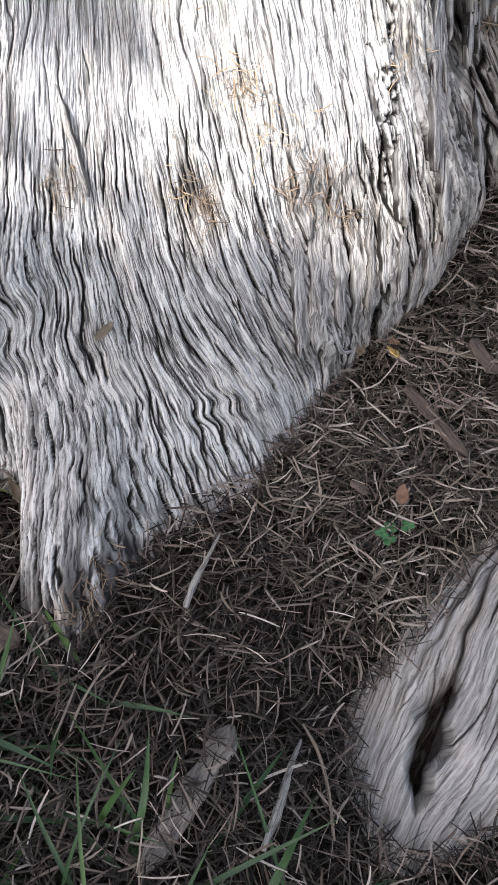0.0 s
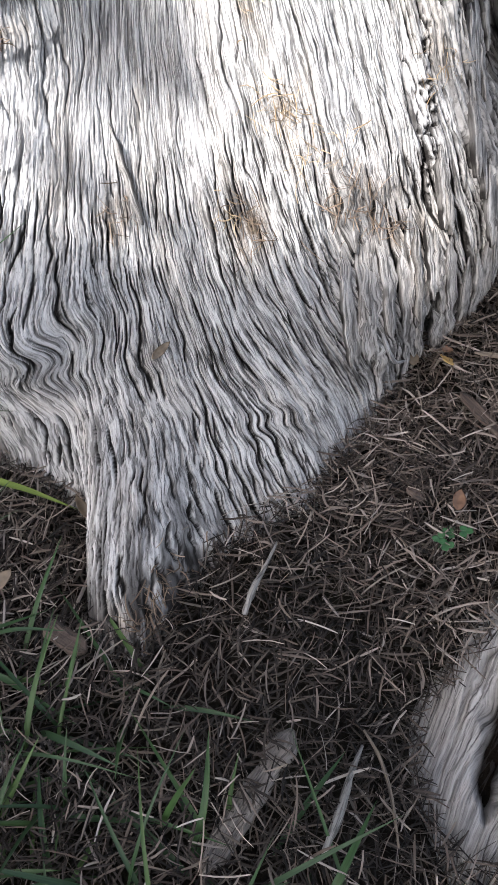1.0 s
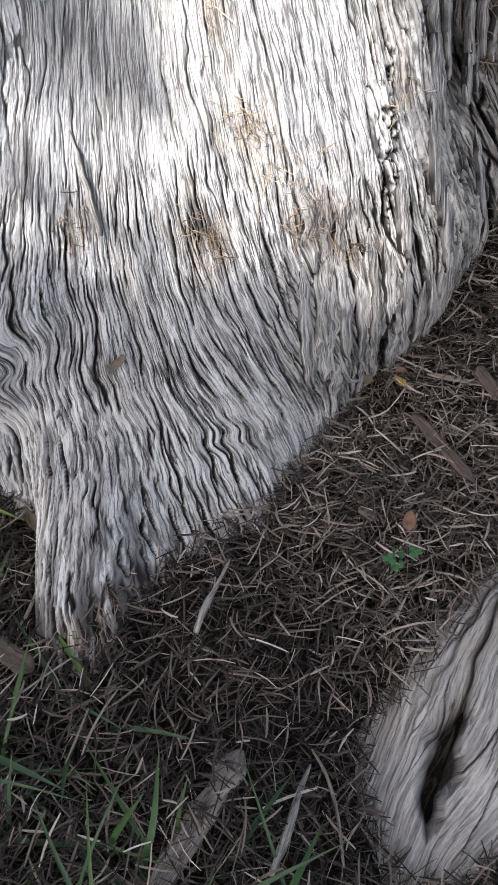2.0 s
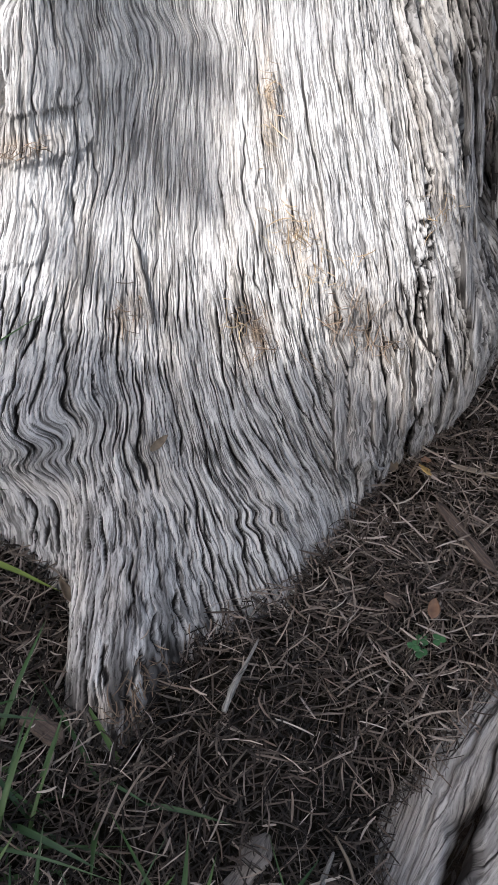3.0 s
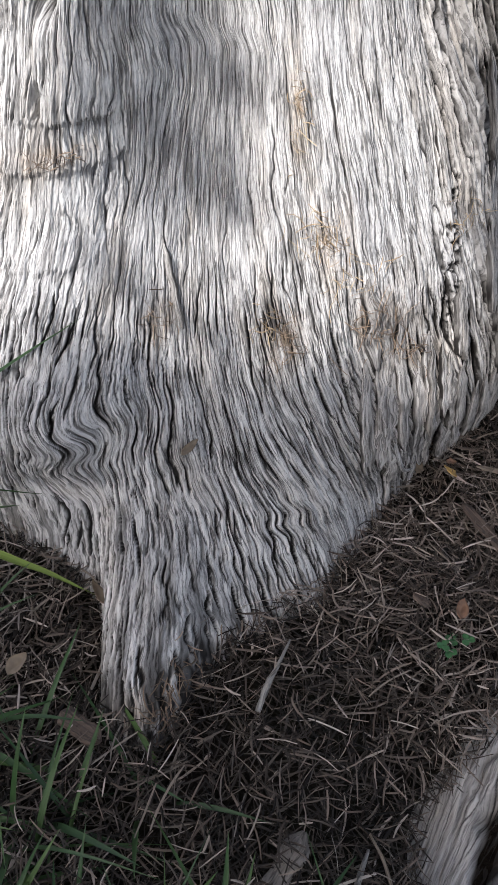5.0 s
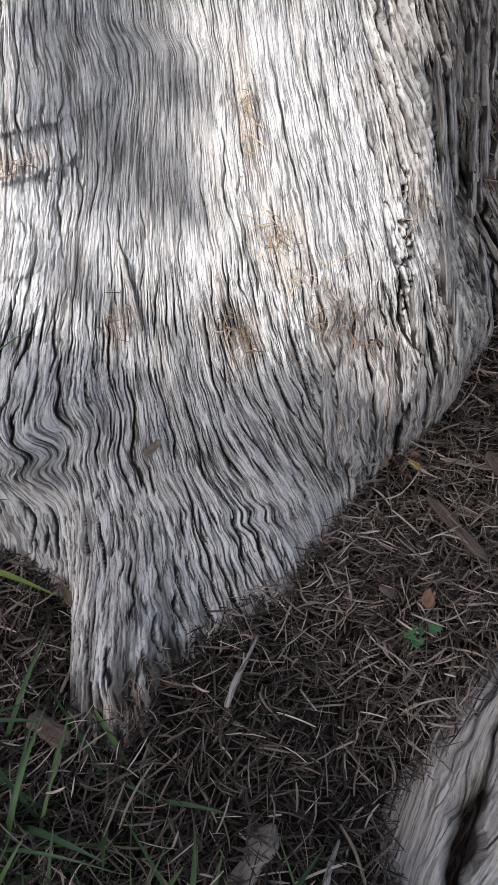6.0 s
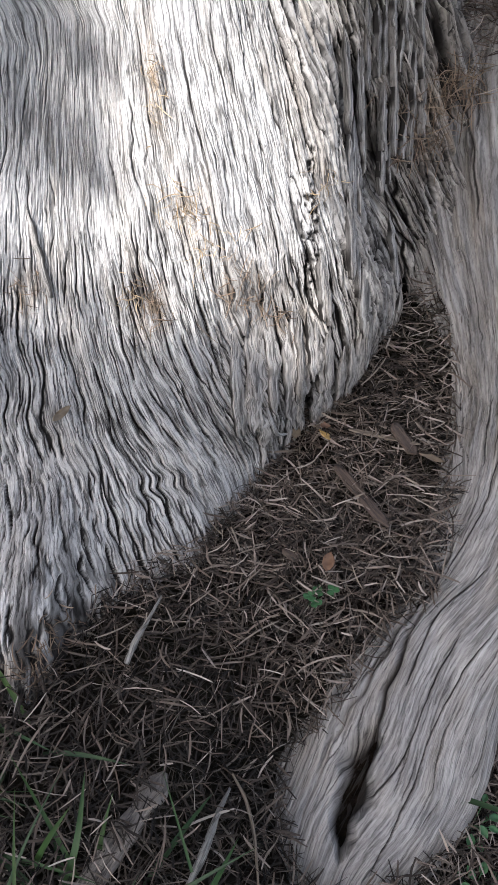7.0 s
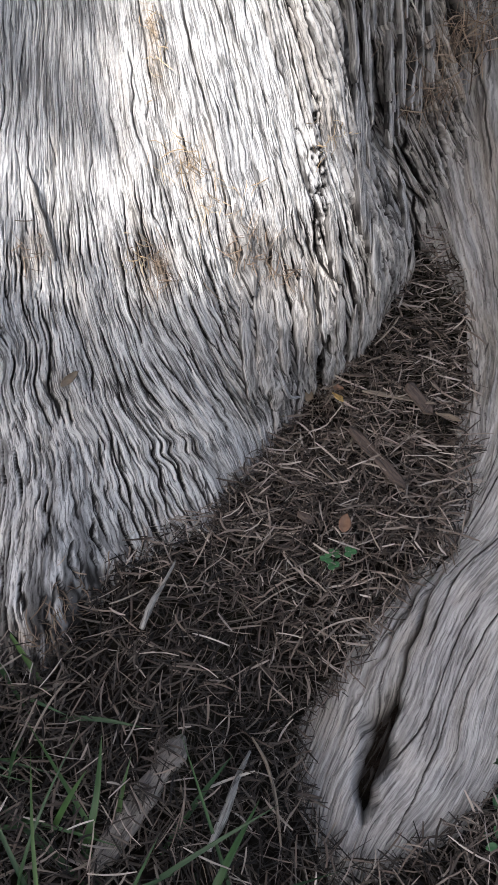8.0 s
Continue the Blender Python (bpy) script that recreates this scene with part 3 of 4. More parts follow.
def build_shade_tree():
    tree = tagged(new("shade_tree"), "leafy tree that shades the stump from behind", "tree")
    foot = np.array([-2.3, -3.3, float(ground_height(np.array(-2.3), np.array(-3.3)))])
    tree.location = foot
    bpy.context.view_layer.update()
    tube_part("trunk", [foot - [0, 0, 0.1], foot + [0.05, 0.1, 1.2], foot + [0.2, 0.3, 2.6], foot + [0.45, 0.8, 4.0], foot + [0.7, 1.2, 5.2]],
              [0.22, 0.16, 0.13, 0.09, 0.04], BARK, tree, sides=20, steps=60, wobble=0.25, seed=3)
    rng = np.random.default_rng(11)
    way = np.array(SUN_WAY)
    e1 = np.cross(way, [0, 0, 1.0])
    e1 /= np.linalg.norm(e1)
    e2 = np.cross(e1, way)
    heart = np.array([0.0, 0.55, 0.25]) + way * 5.0
    tips = []
    for i in range(13):
        a = i * 2.4
        tip = heart + e1 * 1.35 * math.cos(a) * math.sqrt((i + 0.6) / 13) + e2 * 1.35 * math.sin(a) * math.sqrt((i + 0.6) / 13) + way * rng.uniform(-0.5, 0.5)
        start = foot + np.array([0.2, 0.3, 2.6]) + np.array([0.5, 0.9, 2.6]) * (i / 13)
        line = start + (tip - start) * np.linspace(0, 1, 30)[:, None]
        if sun_open(line, way).max() > 0.05:
            continue
        tube_part("limb", [start, start * 0.6 + tip * 0.4 + [0, 0, 0.25], tip], [0.055, 0.03, 0.008], BARK, tree, sides=8, steps=20, wobble=0.2, seed=i)
        tips.append((start, tip))
    fork = foot + np.array([0.45, 0.8, 4.0])
    for tip in ((0.3, -0.9, 4.9), (1.3, 0.6, 5.0), (0.9, -1.2, 4.7), (-0.2, 1.3, 5.1)):
        tip = np.array(tip)
        if sun_open(fork + (tip - fork) * np.linspace(0, 1, 40)[:, None], way).max() < 0.05:
            tube_part("limb", [fork, fork * 0.5 + tip * 0.5 + [0, 0, 0.35], tip], [0.07, 0.04, 0.012], BARK, tree, sides=8, steps=24, wobble=0.2, seed=int(tip[0] * 10) + 40)
    # leaves in clumps round the limbs
    n_clump = 520
    rad, ang = 1.45 * np.sqrt(rng.uniform(0, 1, n_clump)), rng.uniform(0, 2 * math.pi, n_clump)
    clump = heart + (rad * np.cos(ang))[:, None] * e1 + (rad * np.sin(ang))[:, None] * e2 + rng.normal(0, 0.40, n_clump)[:, None] * way
    mid = (clump[:, None] + rng.normal(0, 0.10, (n_clump, 62, 3))).reshape(-1, 3)
    # the crown is thin where the sun comes through on to the stump's front
    # an unseen mass of leaves overhead, added to cut skylight on the ground
    over = np.array([0.1, -0.05, 4.7]) + rng.normal(0, 1, (720, 3)) * [1.25, 1.25, 0.35]
    mid = np.concatenate([mid, (over[:, None] + rng.normal(0, 0.12, (len(over), 42, 3))).reshape(-1, 3)])
    open_ = sun_open(mid, way)
    mid = mid[rng.uniform(0, 1, len(mid)) > open_]
    v, q = leaf_cards(mid, rng, (0.07, 0.11), (0.035, 0.055))
    part("crown", poly_mesh("crown", v, q), LEAF, tree, "dense green leaves with gaps")
    return tree


SUN_GAPS = [(0.08, 0.41, 0.145, 0.18, 1.0), (0.05, 0.60, 0.14, 0.16, 1.0), (-0.275, 0.40, 0.14, 0.20, 1.0), (-0.24, 0.53, 0.11, 0.15, 1.0), (-0.06, 0.315, 0.17, 0.10, 0.9), (0.165, 0.275, 0.07, 0.085, 1.0), (-0.09, 0.52, 0.15, 0.18, 0.86), (-0.03, 0.42, 0.085, 0.09, 0.92)]


def leaf_material(name, ramp, rough=0.5):
    m = Nodes(name)
    isl = m.n("ShaderNodeNewGeometry").outputs["Random Per Island"]
    ob = m.n("ShaderNodeTexCoord").outputs["Object"]
    nz = m.noise(ob, 160.0, 4.0)
    col = m.mix(0.6, m.ramp(isl, ramp), m.ramp(nz, [(0.3, (0.6, 0.6, 0.6)), (0.7, (1.15, 1.15, 1.1))]), "MULTIPLY")
    m.link(col, "Base Color")
    m.bsdf.inputs["Roughness"].default_value = rough
    m.link(m.bump(nz, 0.3, 0.0005), "Normal")
    return m.mat


LEAF = leaf_material("tree_leaf", [(0.0, (0.03, 0.06, 0.02)), (1.0, (0.07, 0.12, 0.03))])
BARK = wood_material("bark", (0.22, 0.19, 0.16), (0.14, 0.12, 0.10), (0.05, 0.045, 0.04), (0.8, 0.7, 0.6))
shade_tree = build_shade_tree()


# ---- litter ----
def inside_stump(x, y, z, margin=0.0):
    d = np.degrees(np.arctan2(x - STUMP_X, STUMP_Y - y))
    return np.hypot(x - STUMP_X, y - STUMP_Y) < stump_radius(d, z) + margin


_rt = np.linspace(0, 1, 200)
_rc, _rw, _rh = spline(ROOT_LINE, _rt), spline(ROOT_WIDE, _rt)[:, 0], spline(ROOT_HIGH, _rt)[:, 0]


def root_top(x, y):
    """Height of the root's upper side, or far below where there is none."""
    d = np.hypot(x[:, None] - _rc[None, :, 0], y[:, None] - _rc[None, :, 1])
    i = d.argmin(1)
    k = np.arange(len(x))
    q = np.clip(1 - (d[k, i] / _rw[i]) ** 2, 0, None)
    return np.where(q > 0, _rc[i, 2] + _rh[i] * np.sqrt(q), -9.0)


def ribbons(n, place, rng, length, width, bend=0.25, segments=4, arch=0.1, fold=0.25, droop=0.0, tilt=0.12):
    """Many thin folded blades. place(rng, n) gives their middles. Returns places, quads and grain."""
    mid = place(rng, n)
    n = len(mid)
    az = rng.uniform(0, 2 * math.pi, n)
    ln, wd = rng.uniform(*length, n) * rng.uniform(0.6, 1.0, n), rng.uniform(*width, n)
    el = rng.normal(0, tilt, n)
    bd, ar = rng.normal(0, bend, n), rng.normal(0, arch, n)
    roll = rng.uniform(-1.2, 1.2, n)
    u = np.linspace(-0.5, 0.5, segments + 1)
    ang = az[:, None] + bd[:, None] * u[None] * 2
    stepx, stepy = np.cos(ang) * np.cos(el)[:, None], np.sin(ang) * np.cos(el)[:, None]
    cx = np.cumsum(stepx, 1) * (ln / segments)[:, None]
    cy = np.cumsum(stepy, 1) * (ln / segments)[:, None]
    cx, cy = cx - cx.mean(1, keepdims=True), cy - cy.mean(1, keepdims=True)
    cz = np.sin(el)[:, None] * ln[:, None] * u[None] - ar[:, None] * ln[:, None] * (u[None] ** 2 * 4)
    c = np.stack([cx, cy, cz], -1) + mid[:, None]
    tip = np.clip(1.5 - np.abs(u * 2) ** 8, 0.55, 1)
    sx, sy = -np.sin(ang), np.cos(ang)
    cr, sr = np.cos(roll)[:, None], np.sin(roll)[:, None]
    side = np.stack([sx * cr, sy * cr, np.broadcast_to(sr, sx.shape)], -1) * (wd[:, None] * 0.5 * tip[None])[..., None]
    lift = np.stack([-sx * sr, -sy * sr, np.broadcast_to(cr, sx.shape)], -1) * (wd[:, None] * fold * tip[None])[..., None]
    strip = np.stack([c - side, c + lift, c + side], 2)                # n, seg+1, 3, xyz
    m = segments + 1
    base = np.arange(n)[:, None, None, None] * m * 3
    i = np.arange(segments)[None, :, None, None] * 3
    j = np.arange(2)[None, None, :, None]
    q = base + i + j + np.array([0, 1, 4, 3])[None, None, None]
    grain = np.zeros((n, m, 3, 3))
    grain[..., 0] = (np.array([-0.5, 0, 0.5])[None, None] * wd[:, None, None]) + rng.uniform(0, 50, n)[:, None, None]
    grain[..., 1] = (u[None] * ln[:, None])[..., None]
    return strip.reshape(-1, 3), q.reshape(-1, 4), grain.reshape(-1, 3)


def litter_place(lift, x0=-0.47, x1=0.53, y0=0.0, y1=0.95, shade_thinned=False):
    def place(rng, n):
        x, y = rng.uniform(x0, x1, n), rng.uniform(y0, y1, n)
        z = ground_height(x, y)
        rt = root_top(x, y)
        spill = (rt > z) & (rt < z + 0.055) & (y > 0.44) & (y < 0.78) & (x < 0.368 + 0.2 * (y - 0.55) + 0.03 * pnoise(x * 40, y * 40, 16))
        ok = ~inside_stump(x, y, z + 0.01, -0.012) & ((rt < z + 0.010) | spill)
        z = np.where(spill, np.maximum(z, rt - 0.004), z)
        if shade_thinned:
            # fewer pale stems to the front left, standing in for deeper shade there
            pale_share = 0.16 + 0.84 * smooth(0.22, 0.75, y + 0.9 * x + 0.07 * pnoise(x * 9, y * 9, 15)) + 0.6 * bump_at(x, y, -0.31, 0.43, 0.13, 0.10)
            ok &= rng.uniform(0, 1, n) < pale_share
        x, y, z = x[ok], y[ok], z[ok]
        return np.stack([x, y, z + rng.uniform(*lift, len(x))], -1)
    return place


def build_litter():
    rng = np.random.default_rng(4)
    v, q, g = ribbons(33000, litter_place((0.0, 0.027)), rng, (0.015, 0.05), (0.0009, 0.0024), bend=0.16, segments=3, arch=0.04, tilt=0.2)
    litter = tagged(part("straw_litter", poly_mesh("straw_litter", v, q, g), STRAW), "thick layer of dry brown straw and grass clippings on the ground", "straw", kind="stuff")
    v, q, g = ribbons(40000, litter_place((0.006, 0.034), shade_thinned=True), rng, (0.016, 0.06), (0.0009, 0.0026), bend=0.22, segments=3, arch=0.03, fold=0.2, tilt=0.18)
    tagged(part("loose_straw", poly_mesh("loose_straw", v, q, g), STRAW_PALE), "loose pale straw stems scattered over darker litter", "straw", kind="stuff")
    # the stems that lie on top, each its own piece
    kinds = []
    for k in range(14):
        v, q, g = ribbons(1, lambda r, n: np.zeros((1, 3)), np.random.default_rng(60 + k), (0.03, 0.08), (0.0011, 0.0030), bend=(0.06, 0.12, 0.25)[k % 3], segments=6, arch=0.02, fold=0.15, tilt=0.0)
        kinds.append(poly_mesh("straw", v, q, g))
        kinds[-1].materials.append(STRAW_TOP)
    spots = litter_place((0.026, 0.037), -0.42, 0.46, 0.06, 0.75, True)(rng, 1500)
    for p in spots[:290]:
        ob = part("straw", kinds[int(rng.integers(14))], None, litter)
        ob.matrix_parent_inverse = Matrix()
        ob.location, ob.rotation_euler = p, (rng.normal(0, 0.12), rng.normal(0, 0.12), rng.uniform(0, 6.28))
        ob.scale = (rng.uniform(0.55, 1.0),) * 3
    return litter


straw_litter = build_litter()


# ---- grass ----
def blade_strip(points, width, fold=0.22, steps=9, twist=0.0):
    """One folded blade of grass along a smooth line, widest low down and pointed at its end."""
    t = np.linspace(0, 1, steps)
    c = spline(points, t)
    tan = np.gradient(c, axis=0)
    tan /= np.linalg.norm(tan, axis=1)[:, None]
    side = np.cross(tan, [0, 0, 1.0])
    side /= np.linalg.norm(side, axis=1)[:, None] + 1e-9
    up = np.cross(side, tan)
    a = twist * t[:, None]
    side, up = side * np.cos(a) + up * np.sin(a), up * np.cos(a) - side * np.sin(a)
    w = width * np.clip(np.minimum(0.45 + 2.2 * t, 1.02 - t ** 2.6), 0.03, 1)[:, None]
    strip = np.stack([c - side * w / 2 + up * w * fold, c, c + side * w / 2 + up * w * fold], 1)
    grain = np.zeros_like(strip)
    grain[..., 0] = np.array([-0.5, 0, 0.5])[None] * w
    grain[..., 1] = np.cumsum(np.full(steps, 0.012))[:, None]
    return strip, grain


def strips_mesh(name, strips):
    v, q, g, n = [], [], [], 0
    for strip, grain in strips:
        m = len(strip)
        i, j = np.meshgrid(np.arange(m - 1) * 3, np.arange(2), indexing="ij")
        q.append((n + i + j)[..., None].reshape(-1, 1) + np.array([[0, 1, 4, 3]]))
        v.append(strip.reshape(-1, 3))
        grain = grain.copy()
        grain[..., 0] += n * 0.013
        g.append(grain.reshape(-1, 3))
        n += m * 3
    return poly_mesh(name, np.concatenate(v), np.concatenate(q), np.concatenate(g))


def random_blade(rng, x, y, size=1.0):
    z = float(ground_height(np.array(x), np.array(y)))
    az, ln = rng.uniform(0, 2 * math.pi), rng.uniform(0.06, 0.17) * size
    el, droop = rng.uniform(0.25, 1.2), rng.uniform(0.2, 1.1)
    d = np.array([math.cos(az), math.sin(az)])
    pts = []
    for u in (0.0, 0.33, 0.66, 1.0):
        a = el - droop * u
        pts.append((x + d[0] * ln * u * math.cos(el - droop * u / 2), y + d[1] * ln * u * math.cos(el - droop * u / 2), max(z + ln * u * math.sin(el - droop * u / 2), z + 0.012 * u)))
    return blade_strip(pts, rng.uniform(0.0032, 0.0072) * size ** 0.5, twist=rng.uniform(-0.8, 0.8))


def build_grass():
    rng = np.random.default_rng(21)
    strips = []
    for cx, cy, sx, sy, n in ((-0.23, 0.17, 0.06, 0.06, 66), (-0.10, 0.10, 0.07, 0.04, 28), (-0.16, 0.05, 0.08, 0.03, 30), (-0.36, 0.28, 0.06, 0.10, 54), (-0.30, 0.03, 0.13, 0.06, 40), (0.03, 0.05, 0.05, 0.03, 10),
                              (-0.5, 0.15, 0.1, 0.2, 60), (0.44, 0.05, 0.1, 0.06, 20)):
        for _ in range(n):
            x, y = rng.normal(cx, sx), rng.normal(cy, sy)
            if not inside_stump(x, y, 0.03, 0.015):
                strips.append(random_blade(rng, x, y))
    return tagged(part("grass", strips_mesh("grass", strips), GRASS), "sparse green grass growing through the dry straw", "grass", kind="stuff")


grass = build_grass()


def single_blade(points, width, material, label, twist=0.0):
    ob = part("grass_blade", strips_mesh("grass_blade", [blade_strip(points, width, steps=16, twist=twist)]), material)
    return tagged(ob, label, "grass blade", group="long grass blades")


GRASS_YELLOW = straw_material("yellowing_grass", [(0.0, (0.17, 0.24, 0.05)), (1.0, (0.20, 0.26, 0.06))], 0.45)
for pts, w, m, lab in (
    ([(-0.50, 0.45, 0.03), (-0.40, 0.52, 0.17), (-0.30, 0.562, 0.245), (-0.187, 0.60, 0.305)], 0.011, GRASS, "long green grass blade leaning across the stump"),
    ([(-0.46, 0.43, 0.04), (-0.34, 0.475, 0.085), (-0.27, 0.47, 0.07), (-0.20, 0.455, 0.035)], 0.012, GRASS_YELLOW, "broad yellow-green grass blade lying over straw"),
    ([(-0.44, 0.48, 0.05), (-0.34, 0.515, 0.135), (-0.245, 0.525, 0.125)], 0.004, GRASS, "thin green grass blade against the stump"),
    ([(-0.245, 0.285, 0.005), (-0.22, 0.34, 0.05), (-0.20, 0.40, 0.07)], 0.006, GRASS, "green grass blade standing in straw"),
    ([(-0.20, 0.225, 0.0), (-0.182, 0.262, 0.035), (-0.160, 0.30, 0.085)], 0.007, GRASS, "upright green grass blade before the stump's toe"),
    ([(-0.36, 0.23, 0.01), (-0.29, 0.29, 0.055), (-0.21, 0.335, 0.04)], 0.008, GRASS, "arching green grass blade over straw"),
    ([(-0.33, 0.31, 0.01), (-0.25, 0.27, 0.04), (-0.17, 0.225, 0.02)], 0.007, GRASS, "green grass blade lying over straw"),
    ([(0.02, 0.06, -0.03), (0.05, 0.10, 0.02), (0.085, 0.155, 0.02)], 0.008, GRASS, "green grass blade beside the root"),
    ([(-0.07, 0.11, 0.0), (-0.05, 0.15, 0.05), (-0.045, 0.20, 0.07)], 0.007, GRASS, "upright green grass blade in straw"),
):
    single_blade(pts, w, m, lab)


# ---- small things on the litter ----
def floor_z(x, y):
    return float(ground_height(np.array(x), np.array(y)))


def flat_leaf(name, at, az, length, width, material, label, category, cup=0.25, curl=0.3, tilt=(0.0, 0.0), notch=0.0):
    """A thin cupped leaf with two faces and a midrib."""
    nu, nv = 13, 9
    u, v = np.meshgrid(np.linspace(0, 1, nu), np.linspace(-1, 1, nv), indexing="ij")
    w = width / 2 * np.sin(np.pi * u ** 0.85) ** 0.75 * (1 + notch * np.sin(u * 17))
    x, y = (u - 0.5) * length, v * w
    z = cup * width * v ** 2 * np.sin(np.pi * u) + curl * length * (u - 0.5) ** 2 - 0.03 * width * np.exp(-(v / 0.12) ** 2) + 0.02 * length * np.sin(u * 9 + v * 3)
    top = np.stack([x, y, z], -1)
    low = top - [0, 0, 0.0005]
    m = pose(*at, tilt[0], tilt[1], az)
    pos = np.concatenate([top, low[:, ::-1]], 1)
    pos = pos @ np.array(m.to_3x3()).T + np.array(m.translation)
    grain = np.concatenate([np.stack([y, x, 0 * x], -1)] * 2, 1)
    return tagged(part(name, grid_mesh(name, pos, True, grain), material), label, category)


def chip(name, a, b, width, thick, material, label, category, seed):
    """A splintered strip of bark or wood that lies from a to b."""
    a, b = np.array(a), np.array(b)
    t = np.linspace(0, 1, 28)
    c = a[None] + (b - a)[None] * t[:, None]
    d = (b - a) / np.linalg.norm(b - a)
    side = np.cross(d, [0, 0, 1.0])
    side /= np.linalg.norm(side)
    up = np.cross(side, d)
    sec = np.array([(-0.5, 0.0), (-0.46, 0.75), (-0.25, 1.0), (-0.08, 0.86), (0.1, 1.0), (0.3, 0.9), (0.46, 0.7), (0.5, 0.0), (0.3, -0.15), (-0.3, -0.15)])
    ln = np.linalg.norm(b - a)
    wv = width * (1 + 0.35 * pnoise(t * 5, 0 * t + seed, seed)) * np.clip(np.minimum(t * 9 + 0.25, (1 - t) * 6 + 0.15), 0, 1)
    hv = thick * (1 + 0.4 * pnoise(t * 7, 0 * t + seed + 3, seed))
    sx = sec[None, :, 0] * wv[:, None] + 0.06 * width * pnoise(t[:, None] * 6, sec[None, :, 0] * 5, seed + 5)
    sz = sec[None, :, 1] * hv[:, None] + 0.25 * thick * pnoise(t[:, None] * 11, sec[None, :, 0] * 9, seed + 9)
    pos = c[:, None] + side * sx[..., None] + up * sz[..., None]
    pos = np.concatenate([np.repeat(pos[:1].mean(1, keepdims=True), len(sec), 1), pos, np.repeat(pos[-1:].mean(1, keepdims=True), len(sec), 1)])
    g = np.concatenate([[0], t * ln, [ln]])
    grain = np.stack([np.broadcast_to(sec[None, :, 0] * width, pos.shape[:2]), np.broadcast_to(g[:, None], pos.shape[:2]), np.zeros(pos.shape[:2])], -1)
    return tagged(part(name, grid_mesh(name, pos, True, grain), material), label, category)


LEAF_BROWN = leaf_material("brown_leaf", [(0.0, (0.19, 0.10, 0.058)), (1.0, (0.23, 0.125, 0.07))], 0.55)
LEAF_YELLOW = leaf_material("yellow_leaf", [(0.0, (0.55, 0.36, 0.12)), (1.0, (0.62, 0.42, 0.16))], 0.55)
LEAF_TAN = leaf_material("tan_leaf", [(0.0, (0.17, 0.125, 0.085)), (1.0, (0.23, 0.175, 0.12))], 0.6)
CLOVER = leaf_material("clover_leaf", [(0.0, (0.03, 0.10, 0.035)), (1.0, (0.05, 0.15, 0.05))], 0.5)
BARK_CHIP = wood_material("bark_chip", (0.13, 0.095, 0.072), (0.09, 0.064, 0.05), (0.04, 0.028, 0.024), (0.8, 0.7, 0.6))
STRAW_STRIP = wood_material("tan_straw_leaf", (0.30, 0.25, 0.19), (0.22, 0.175, 0.13), (0.12, 0.09, 0.07), (0.8, 0.7, 0.6))
PALE_TWIG = wood_material("pale_lichened_twig", (0.36, 0.345, 0.31), (0.22, 0.207, 0.185), (0.06, 0.053, 0.047), (0.8, 0.75, 0.6))
GREY_CHIP = wood_material("grey_chip", (0.26, 0.23, 0.20), (0.18, 0.16, 0.14), (0.07, 0.06, 0.055), (0.8, 0.7, 0.6))

flat_leaf("fallen_leaf", (0.199, 0.427, 0.041), 70, 0.027, 0.014, LEAF_BROWN, "small reddish-brown dry leaf lying on straw", "leaf", tilt=(18, 0))
flat_leaf("fallen_leaf", (0.216, 0.603, 0.066), 110, 0.026, 0.012, LEAF_YELLOW, "torn yellow dry leaf in the crook of the stump", "leaf", tilt=(28, 10), notch=0.25)
flat_leaf("fallen_leaf", (0.219, 0.614, 0.072), 20, 0.016, 0.009, LEAF_BROWN, "scrap of orange-brown leaf beside a yellow one", "leaf", tilt=(10, 20), notch=0.3)
flat_leaf("fallen_leaf", (0.183, 0.622, 0.054), 60, 0.020, 0.012, LEAF_TAN, "small tan leaf tucked under the stump", "leaf", tilt=(30, 0), notch=0.2)
flat_leaf("fallen_leaf", (0.342, 0.553, 0.068), 150, 0.032, 0.011, LEAF_TAN, "pale tan dry leaf on straw by the root", "leaf", tilt=(12, 0))
flat_leaf("fallen_leaf", (-0.264, 0.366, 0.046), 60, 0.028, 0.018, LEAF_TAN, "tan dry leaf among straw beside the stump", "leaf")
flat_leaf("fallen_leaf", (-0.193, 0.448, 0.048), 120, 0.038, 0.012, LEAF_TAN, "narrow tan dry leaf against the stump", "leaf", tilt=(30, 0))

chip("bark_strip", (0.226, 0.562, 0.054), (0.276, 0.470, 0.042), 0.015, 0.0026, BARK_CHIP, "flat brown strip of bark lying on straw", "bark", 3)
chip("wood_strip", (0.020, 0.212, floor_z(0.020, 0.212) + 0.016), (-0.055, 0.105, floor_z(-0.055, 0.105) + 0.012), 0.023, 0.008, GREY_CHIP, "grey weathered strip of wood half under straw", "wood piece", 5)
chip("bark_chip", (-0.212, 0.318, 0.036), (-0.170, 0.290, 0.034), 0.020, 0.006, BARK_CHIP, "small dark bark chip at the stump's toe", "bark", 8)
chip("bark_chip", (0.30, 0.60, floor_z(0.30, 0.60) + 0.03), (0.325, 0.565, floor_z(0.325, 0.565) + 0.03), 0.016, 0.005, BARK_CHIP, "dark crumbling bark chip on straw", "bark", 9)
chip("bark_chip", (0.165, 0.430, floor_z(0.165, 0.43) + 0.03), (0.150, 0.445, floor_z(0.15, 0.445) + 0.03), 0.010, 0.003, BARK_CHIP, "small brown bark chip on straw", "bark", 12)

